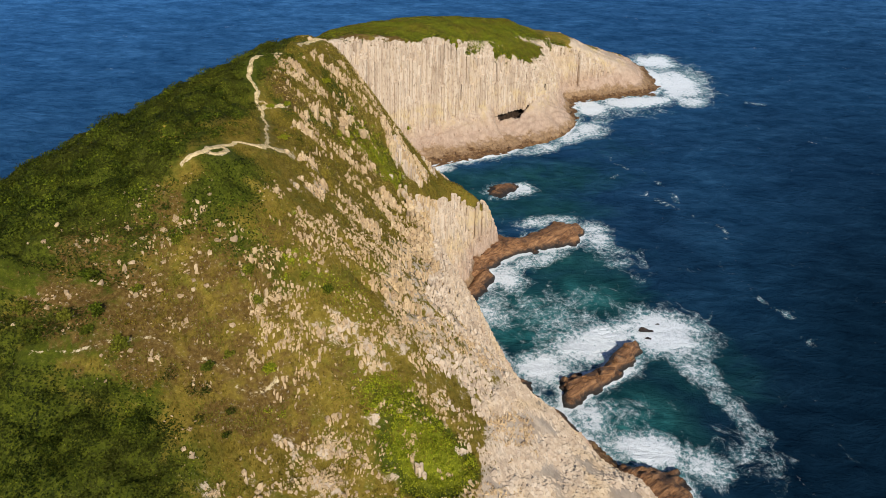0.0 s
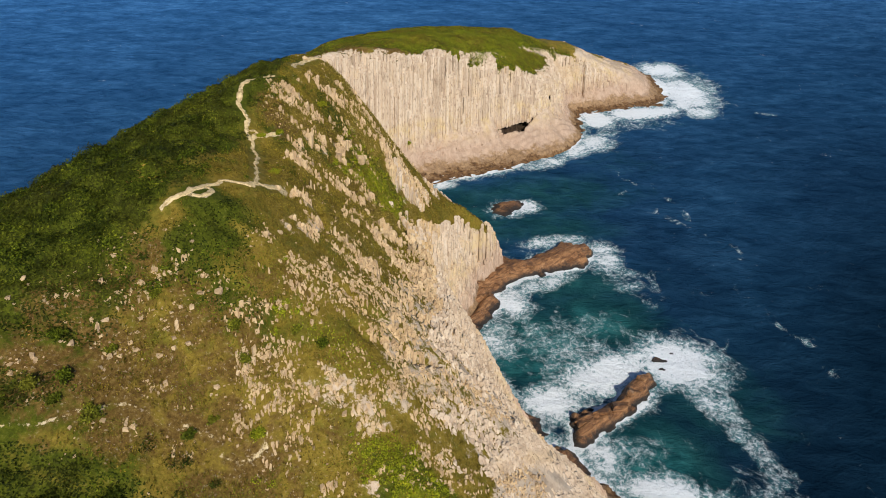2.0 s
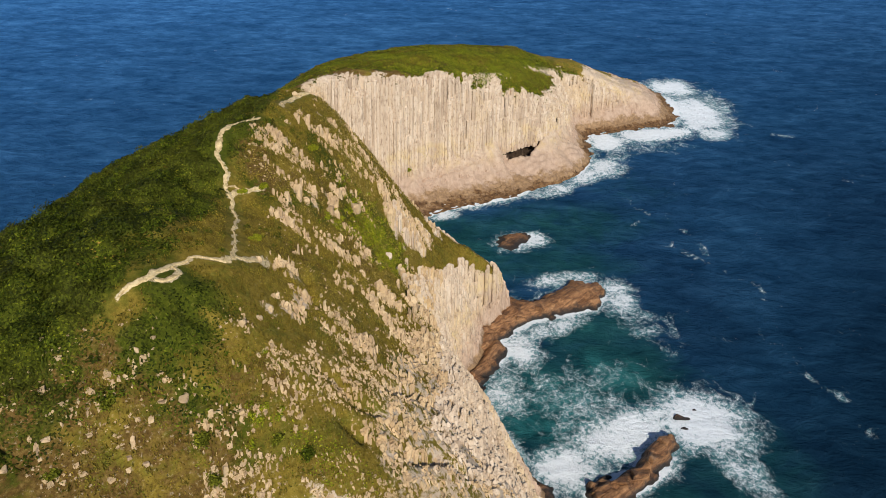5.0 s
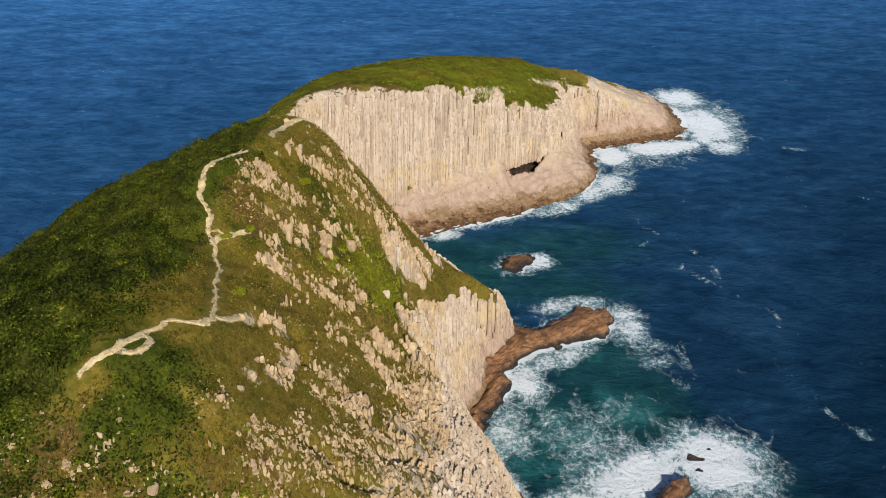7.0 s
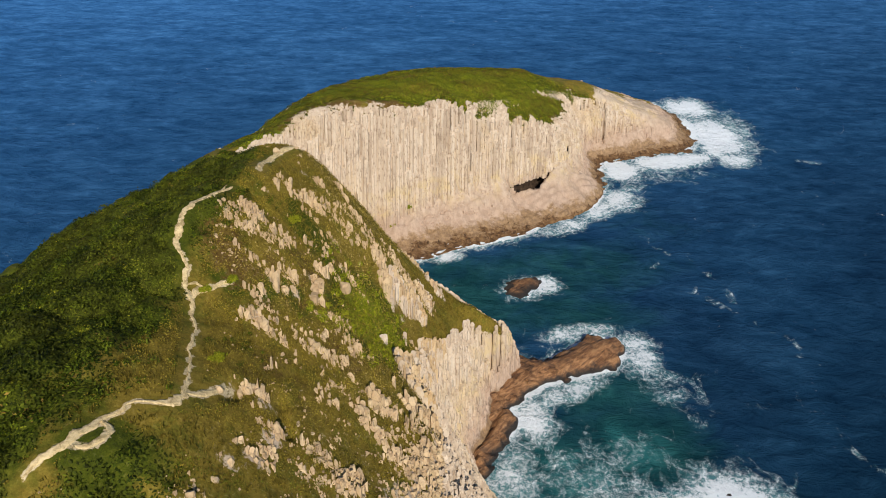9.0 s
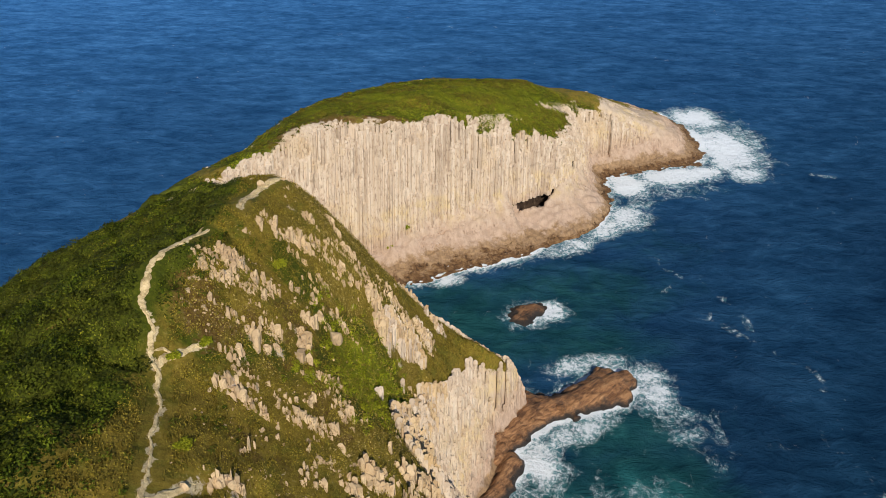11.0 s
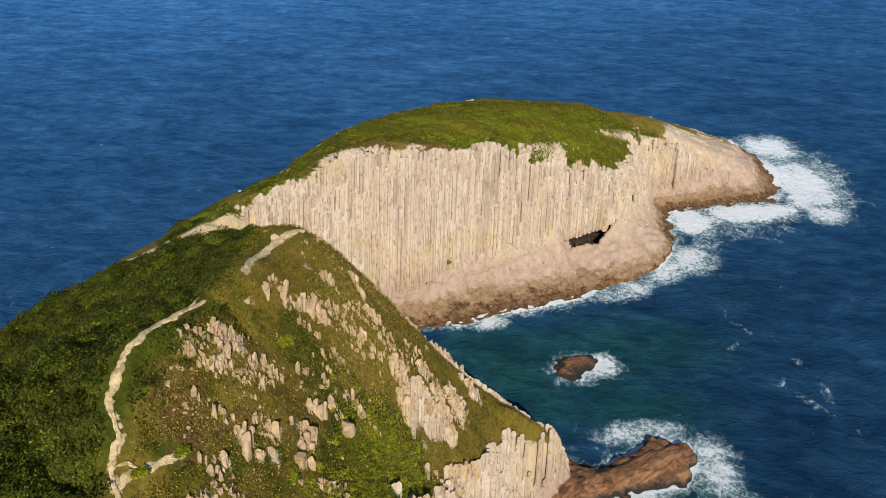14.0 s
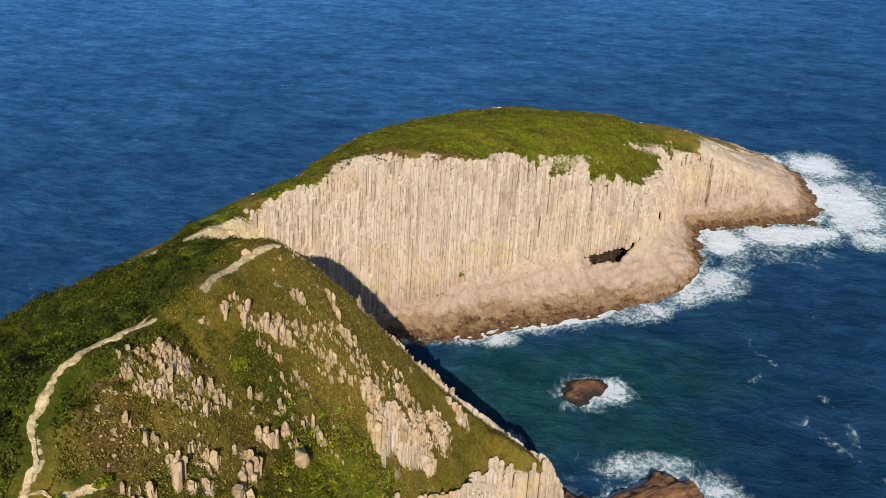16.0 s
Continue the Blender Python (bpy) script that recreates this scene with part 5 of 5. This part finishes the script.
leaf_sheet((-50, -18, 38, 150), 7, 65, lambda x, y: turf_mask(x, y) * (-0.25 + 0.35 * ripple(x, y, 2.9, 1.0) + 0.6 * fields(x, y, LUSH_SPOTS)), 0.12, SCRUB, "small green herbs in patches of turf")
leaf_sheet((-22, 8, 46, 128), 75, 67, lambda x, y: turf_mask(x, y) * fields(x, y, [(-13.5, 115.5, 3.8, 7.5, 0, 1.0), (-1, 53, 4.5, 4, 0, 0.9), (-6, 57.5, 4, 2.5, 0, 0.7), (-12, 66, 4, 2.5, 0, 0.5)]), 0.12, BRIGHT_SCRUB, "fresh yellow-green shrubs in sheltered pockets")
leaf_sheet((-64, 34, 182, 270), 9, 69, lambda x, y: thick_mask(x, y) * (0.3 + 0.7 * ripple(x, y, 5.5, 4.0) + 0.4 * ripple(x, y, 1.9, 2.0)), 0.26, HEATH, "brown heath patches over the far cap", 0.0, 0.25)
leaf_sheet((-64, 34, 182, 270), 9, 71, lambda x, y: thick_mask(x, y) * (0.35 + 0.6 * ripple(x, y, 4.1, 8.0)), 0.26, TURF, "olive turf patches over the far cap", 0.0, 0.25)
leaf_sheet((-50, -4, 40, 84), 60, 73, lambda x, y: open_mask(x, y) * (0.1 + 0.85 * ripple(x, y, 2.4, 6.0) + 0.45 * ripple(x, y, 0.9, 3.0)), 0.085, BUSH, "low green herbs in patches over the dry slope")
leaf_sheet((-50, -4, 40, 84), 16, 75, lambda x, y: open_mask(x, y) * (-0.12 + 0.8 * ripple(x, y, 3.1, 2.0) + 0.45 * ripple(x, y, 1.1, 8.0)), 0.085, SCRUB, "dark low shrubs in patches over the dry slope")
leaf_sheet((-66, -20, 56, 176), 10, 77, lambda x, y: thick_mask(x, y) * (-0.2 + 0.8 * ripple(x, y, 5.5, 2.0) + 0.4 * ripple(x, y, 2.0, 5.0)), 0.16, HEATH, "brown heath between the packed bushes", 0.65, 0.3)
leaf_sheet((-66, -20, 56, 176), 22, 79, lambda x, y: thick_mask(x, y) * (-0.3 + 0.8 * ripple(x, y, 4.3, 7.0) + 0.4 * ripple(x, y, 1.7, 1.0)), 0.12, BUSH, "fresh green bush tops in the packed scrub", 0.65, 0.3)
leaf_sheet((-32, 4, 76, 150), 60, 83, lambda x, y: open_mask(x, y) * step(y, 76, 84) * (0.62 + 0.4 * ripple(x, y, 1.9, 5.0)), 0.09, OLIVE, "olive turf over the crest slope")
leaf_sheet((-66, -20, 78, 180), 38, 85, lambda x, y: thick_mask(x, y) * (0.45 + 0.6 * ripple(x, y, 3.6, 3.0)), 0.13, BUSH, "mid-green leaves on the sunlit bushes of the flank", 0.65, 0.3)
leaf_sheet((-30, 2, 84, 150), 34, 81, lambda x, y: open_mask(x, y) * (0.9 + 0.5 * ripple(x, y, 2.2, 4.0)) * fields(x, y, [(-16, 126, 6, 11, 30, 1.0), (-19, 137, 6, 9, 45, 1.0), (-12, 104, 5, 9, 0, 0.7), (-9, 122, 4, 8, 20, 0.8), (-24, 106, 5, 7, 20, 0.5)]), 0.12, STRAW, "dry straw-coloured grass along the ridge")
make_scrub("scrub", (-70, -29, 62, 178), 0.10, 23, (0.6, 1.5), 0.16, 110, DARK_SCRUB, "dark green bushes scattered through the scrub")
make_scrub("scrub", (-70, -29, 62, 178), 0.12, 32, (0.5, 1.3), 0.16, 110, SCRUB, "rounded green bushes scattered through the scrub")
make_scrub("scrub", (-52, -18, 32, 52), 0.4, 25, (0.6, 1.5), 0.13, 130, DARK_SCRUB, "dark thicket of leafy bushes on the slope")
make_scrub("scrub", (-20, 6, 46, 128), 1.2, 29, (0.3, 0.8), 0.14, 60, BRIGHT_SCRUB, "fresh yellow-green shrubs between the rocks")
make_scrub("scrub", (-30, -18, 66, 128), 0.5, 30, (0.3, 0.8), 0.12, 50, SCRUB, "green shrubs between the rocks")
make_scrub("scrub", (-66, 44, 172, 270), 1.2, 36, (0.3, 0.8), 0.22, 26, SCRUB, "tufts hanging over the edge of the far cliff", brow_mask)
make_scrub("scrub", (-66, 44, 172, 270), 1.2, 38, (0.3, 0.8), 0.22, 26, GRASS, "dry grass hanging over the edge of the far cliff", brow_mask)
make_scrub("scrub", (-6, 18, 206, 230), 0.8, 35, (0.3, 0.7), 0.2, 26, SCRUB, "grassy scrub creeping down the cliff top", lambda x, y: (0.45 + 0.5 * ripple(x, y, 1.8, 2.0)) * fields(x, y, [(5, 215, 6, 5, 25, 1.0)]))


def make_grass(area, per_area, seed, mask, tall, label):
    x, y, rng = scatter(*area, per_area, seed, mask)
    n, blades = len(x), 7
    base = np.column_stack([x, y, sample(SOIL_Z, x, y) - 0.05])
    root = base[:, None] + np.concatenate([rng.normal(0, 0.16, (n, blades, 2)), np.zeros((n, blades, 1))], axis=2)
    tip = root + np.concatenate([rng.normal(0, 0.22, (n, blades, 2)), rng.uniform(0.5, 1.0, (n, blades, 1))], axis=2) * tall
    turn = rng.uniform(0, math.pi, (n, blades))
    w = np.stack([np.cos(turn), np.sin(turn), np.zeros_like(turn)], axis=2) * 0.055
    tri = np.stack([root - w, root + w, tip], axis=2).reshape(-1, 3)
    me = mesh_of("grass", tri, np.arange(len(tri)).reshape(-1, 3), GRASS)
    return tagged(new("grass", me), label, "grass", kind="stuff")


make_grass((-50, 8, 38, 150), 3.0, 41, open_mask, 0.45, "dry olive grass tufts on the slope")


# ---------------------------------------------------------------- loose stones and boulders
def stone_mask(x, y):
    belt = step(ring_distance(x, y, BELT_RING), -8, 2)
    bed = np.maximum.reduce([fields(x, y, SOIL_SPOTS), 0.8 * fields(x, y, ROCK_SPOTS), 0.8 * belt])
    return bed * step(ripple(x, y, 2.6, 1.0) + 0.6 * ripple(x, y, 0.8, 6.0), -0.2, 0.8) * 1.6 * trail_clear(x, y)


def make_stones(area, per_area, seed, label):
    """Small angular stones lying on the earth."""
    x, y, rng = scatter(*area, per_area, seed, stone_mask)
    n = len(x)
    corner = np.array([(i, j, k) for k in (-0.5, 0.6) for i, j in ((-1, -1), (1, -1), (1, 1), (-1, 1))], float) * 0.7
    r = rng.gamma(2.2, 0.055, n).clip(0.06, 0.45)
    v = corner[None] * rng.uniform(0.7, 1.2, (n, 1, 3)) + rng.normal(0, 0.16, (n, 8, 3))
    turn = rng.uniform(0, 6.3, n)[:, None]
    v = np.stack([v[..., 0] * np.cos(turn) - v[..., 1] * np.sin(turn), v[..., 0] * np.sin(turn) + v[..., 1] * np.cos(turn), v[..., 2]], axis=2)
    v = v * r[:, None, None] + np.column_stack([x, y, sample(SOIL_Z, x, y) + 0.04])[:, None]
    f = np.array([(4, 5, 6, 7), (0, 1, 5, 4), (1, 2, 6, 5), (2, 3, 7, 6), (3, 0, 4, 7)])
    f = (f[None] + 8 * np.arange(n)[:, None, None]).reshape(-1, 4)
    v = v.reshape(-1, 3)
    return tagged(new("stones", mesh_of("stones", v, f, WORN_STONE)), label, "stones", kind="stuff")


make_stones((-48, -2, 42, 138), 2.4, 51, "small pale angular stones strewn over bare earth")


def cluster_mask(x, y):
    strewn = step(ring_distance(x, y, STREWN_RING), -3, 9) * (0.55 + 0.45 * step(x, -34, -12))
    bed = np.maximum.reduce([strewn, 0.95 * fields(x, y, ROCK_SPOTS), 0.45 * step(ring_distance(x, y, BARE_RING), -6, 0), fields(x, y, [(-22, 108, 7, 16, 15, 0.55), (-13, 97, 5, 7, 0, 0.75), (-19, 127, 6, 9, 30, 0.55), (-14, 132, 5, 9, 40, 0.6), (-21, 137, 4, 9, 45, 0.7)])])
    return bed * step(ripple(x, y, 4.2, 1.0) + 0.7 * ripple(x, y, 1.3, 6.0), -0.5, 0.9) * trail_clear(x, y) * (1 - 0.6 * fields(x, y, GREEN_POCKETS))


def make_outcrop_blocks(area, per_area, seed, label, scale=1.0, rise=1.0):
    """Rows of upright, broken blocks that stick out of the turf in small groups."""
    x, y, rng = scatter(*area, per_area, seed, cluster_mask)
    n, m = len(x), 6
    line = rng.normal(radians(20), 0.5, n)[:, None]
    along = (np.arange(m) - 2.5)[None] * rng.uniform(0.22, 0.4, (n, 1)) + rng.normal(0, 0.1, (n, m))
    off = rng.normal(0, 0.22, (n, m))
    px, py = x[:, None] + along * np.cos(line) - off * np.sin(line), y[:, None] + along * np.sin(line) + off * np.cos(line)
    keep = rng.random((n, m)) < 0.7
    px, py = px[keep], py[keep]
    k = len(px)
    big = scale * np.repeat(rng.uniform(0.6, 1.35, n)[:, None], m, axis=1)[keep]
    wide, tall = rng.uniform(0.09, 0.28, k) * big, rng.gamma(2.6, 0.10, k).clip(0.06, 0.8) * big * rise
    corner = np.array([(i, j, h) for h in (0, 1) for i, j in ((-1, -1), (1, -1), (1, 1), (-1, 1))], float)
    v = np.repeat(corner[None], k, axis=0)
    v[:, 4:, :2] *= rng.uniform(0.5, 0.95, (k, 1, 2))
    v[..., :2] = (v[..., :2] * rng.uniform(0.6, 1.2, (k, 1, 2)) + rng.normal(0, 0.16, (k, 8, 2))) * wide[:, None, None]
    v[:, 4:, 2] += rng.normal(0, 0.16, (k, 4))
    v[..., 2] = v[..., 2] * (tall + 0.5)[:, None] - 0.5
    turn = rng.uniform(0, 6.3, k)[:, None]
    v = np.stack([v[..., 0] * np.cos(turn) - v[..., 1] * np.sin(turn), v[..., 0] * np.sin(turn) + v[..., 1] * np.cos(turn) + 0.3 * v[..., 2], v[..., 2]], axis=2)
    v += np.column_stack([px, py, sample(SOIL_Z, px, py)])[:, None]
    f = np.array([(4, 5, 6, 7), (0, 1, 5, 4), (1, 2, 6, 5), (2, 3, 7, 6), (3, 0, 4, 7)])
    f = (f[None] + 8 * np.arange(k)[:, None, None]).reshape(-1, 4)
    return tagged(new("outcrop_blocks", mesh_of("outcrop_blocks", v.reshape(-1, 3), f, WORN_STONE)), label, "rock outcrop", kind="stuff")


make_outcrop_blocks((-46, 12, 38, 82), 2.2, 55, "low weathered tan blocks in the dry slope", 0.85, 0.45)
make_outcrop_blocks((-32, 0, 82, 142), 2.6, 57, "weathered tan blocks standing up from the crest turf", 1.0)


def make_boulder(x, y, size, tall, seed, label):
    """A worn block: a ball cut by flat planes and roughened."""
    rng = np.random.default_rng(seed)
    bm = bmesh.new()
    bmesh.ops.create_icosphere(bm, subdivisions=3, radius=1)
    cuts = [(Vector(rng.normal(0, 1, 3)).normalized(), rng.uniform(0.4, 0.75)) for _ in range(12)]
    for v in bm.verts:
        for way, far in cuts:
            over = v.co.dot(way) - far
            if over > 0:
                v.co -= way * over * 0.9
        v.co *= 1 + 0.06 * noise.noise(v.co * 2.4 + Vector((seed, 0, 0)))
        v.co = Vector((v.co.x * size * 0.8, v.co.y * size * 0.7, v.co.z * tall * 0.9))
    me = bpy.data.meshes.new("boulder")
    bm.to_mesh(me)
    bm.free()
    me.materials.append(BLOCK_STONE)
    z = float(sample(SOIL_Z, np.array([x]), np.array([y]))[0])
    ob = new("boulder", me)
    ob.matrix_world = pose(x, y, z + tall * 0.25, 0, 0, seed * 37)
    return tagged(ob, label, "boulder", "boulders on the slope")


for k, (bx, by, bs, bt, text) in enumerate([
        (-17.2, 114.6, 1.45, 1.9, "smooth pale egg-shaped boulder beside green shrubs"), (-18.9, 116.0, 0.8, 0.9, "pale worn boulder beside an egg-shaped one"),
        (-24.6, 112.1, 0.6, 0.6, "lone pale boulder on dry grass"), (-29.0, 131.8, 0.9, 0.9, "grey-white boulder beside the crest path"),
        (-27.0, 135.6, 0.7, 0.35, "flat pale slab at the crest's end"), (-24.3, 65.4, 0.8, 0.6, "pale rounded boulder in dry turf"),
        (-31.8, 64.3, 0.6, 0.35, "low pale boulder on bare earth"), (-26.7, 60.8, 0.5, 0.4, "small pale boulder in green grass"),
        (-34.4, 60.5, 0.7, 0.35, "flat pale boulder on bare earth"), (-37.2, 58.3, 0.7, 0.35, "flat pale boulder on bare earth"),
        (-43.3, 63.3, 0.7, 0.35, "flat pale boulder among scrub"), (-21.2, 73.6, 0.6, 0.9, "upright pale boulder on the turf slope"),
        (-22.6, 84.8, 0.6, 0.45, "pale boulder at the path junction"), (-17.9, 84.4, 0.9, 1.1, "tall pale boulder above a dark cleft")]):
    make_boulder(bx, by, bs, bt, k + 3, text)


# ---------------------------------------------------------------- single bushes
BARK = make_leaves("bush_bark", (0.05, 0.035, 0.02), (0.09, 0.065, 0.04), (0.14, 0.10, 0.065))


def make_bush(x, y, wide, tall, seed, material, label, z=None):
    """A round bush: crooked stems under a crown of small leaves."""
    rng = np.random.default_rng(seed)
    z = float(sample(SOIL_Z, np.array([x]), np.array([y]))[0]) if z is None else z
    bush = tagged(new("bush"), label, "bush", "bushes on the dry slope")
    bush.matrix_world = pose(x, y, z)
    n, leaves = 16, 46
    hub = rng.normal(0, 1, (n, 3))
    hub *= (rng.uniform(0.2, 0.8, n) / np.linalg.norm(hub, axis=1))[:, None]
    hub = hub * np.array([wide, wide, tall * 0.5]) + np.array([0, 0, tall * 0.5])
    c = hub[:, None] + rng.normal(0, 0.17, (n, leaves, 3)) * np.array([wide, wide, tall * 0.8])
    a, b = rng.normal(0, 1, (2, n, leaves, 3))
    a /= np.linalg.norm(a, axis=2)[..., None]
    b = np.cross(a, b)
    b /= np.linalg.norm(b, axis=2)[..., None]
    r = rng.uniform(0.09, 0.17, (n, leaves, 1))
    quad = np.stack([c - a * r, c - b * r * 0.5, c + a * r, c + b * r * 0.5], axis=2).reshape(-1, 3)
    crown = new("crown", mesh_of("crown", quad, np.arange(len(quad)).reshape(-1, 4), material))
    crown.parent = bush
    for k in range(3):
        turn, top = rng.uniform(0, 6.3), hub[k]
        rows = [np.column_stack([np.cos(np.arange(5) * 1.257) * w + top[0] * s, np.sin(np.arange(5) * 1.257) * w + top[1] * s, np.full(5, top[2] * s - 0.15 * (s == 0))])
                for s, w in ((0, 0.06), (0.5, 0.045), (1, 0.02))]
        f = [(5 * i + j, 5 * i + (j + 1) % 5, 5 * i + 5 + (j + 1) % 5, 5 * i + 5 + j) for i in range(2) for j in range(5)]
        stem = new("stem", mesh_of("stem", np.concatenate(rows), f, BARK))
        stem.parent = bush
    return bush


for k, (bx, by, bw, bh) in enumerate([
        (-36, 54.4, 1.0, 1.5), (-38.5, 52.9, 0.9, 1.0), (-33.4, 52.3, 1.3, 1.3), (-36.6, 52.4, 0.9, 0.7), (-30.4, 63.7, 1.0, 0.8), (-22.3, 62.9, 1.0, 0.9), (-25.5, 53.9, 0.9, 0.8),
        (-23.6, 55.9, 0.8, 0.6), (-33.4, 58.6, 0.9, 0.7), (-38.3, 58.4, 1.1, 0.8), (-21.1, 60.8, 0.8, 1.0), (-16.6, 65.1, 0.8, 0.9), (-13.9, 65.3, 1.0, 0.9), (-43.5, 53.7, 1.1, 0.9)]):
    make_bush(bx, by, bw, bh, 70 + k, BUSH if k % 3 else SCRUB, "olive green rounded bush standing on bare brown earth")
for k, (bx, by, bw, bh) in enumerate([(-19.6, 56.3, 1.2, 0.6), (-26.4, 101, 0.8, 0.7), (-24, 88.5, 1.0, 0.5), (-28.2, 98.2, 0.7, 0.6), (-23.5, 117.5, 1.0, 0.8)]):
    make_bush(bx, by, bw, bh, 90 + k, BRIGHT_SCRUB, "fresh yellow-green bush on the turf")
for k, (bx, by, bz, bw) in enumerate([(-16.6, 197.6, 7.6, 0.75), (-21.2, 193.5, 4.0, 0.6), (-20.1, 193.9, 4.1, 0.6)]):
    make_bush(bx, by, bw, 1.1, 110 + k, BRIGHT_SCRUB, "small yellow bush clinging to the cliff face", bz)

# ---------------------------------------------------------------- single blocks on the crest
near_crest = sorted((s for s in CREST if s[3] > 22 and math.hypot(s[0] + 17.2, s[1] + LEAN * s[3] - 114.5) > 1.6), key=lambda s: -s[1])
for spot in near_crest[:300]:
    block = new("column", mesh_of("column", one_column(*spot, crest_rng), COLUMN_FACES, BLOCK_STONE))
    block.parent = headland
if len(near_crest) > 300:
    joined_columns("crest_columns", near_crest[300:], crest_rng, headland, "broken pale column heads on the grassy crest", 1.0, WORN_STONE)
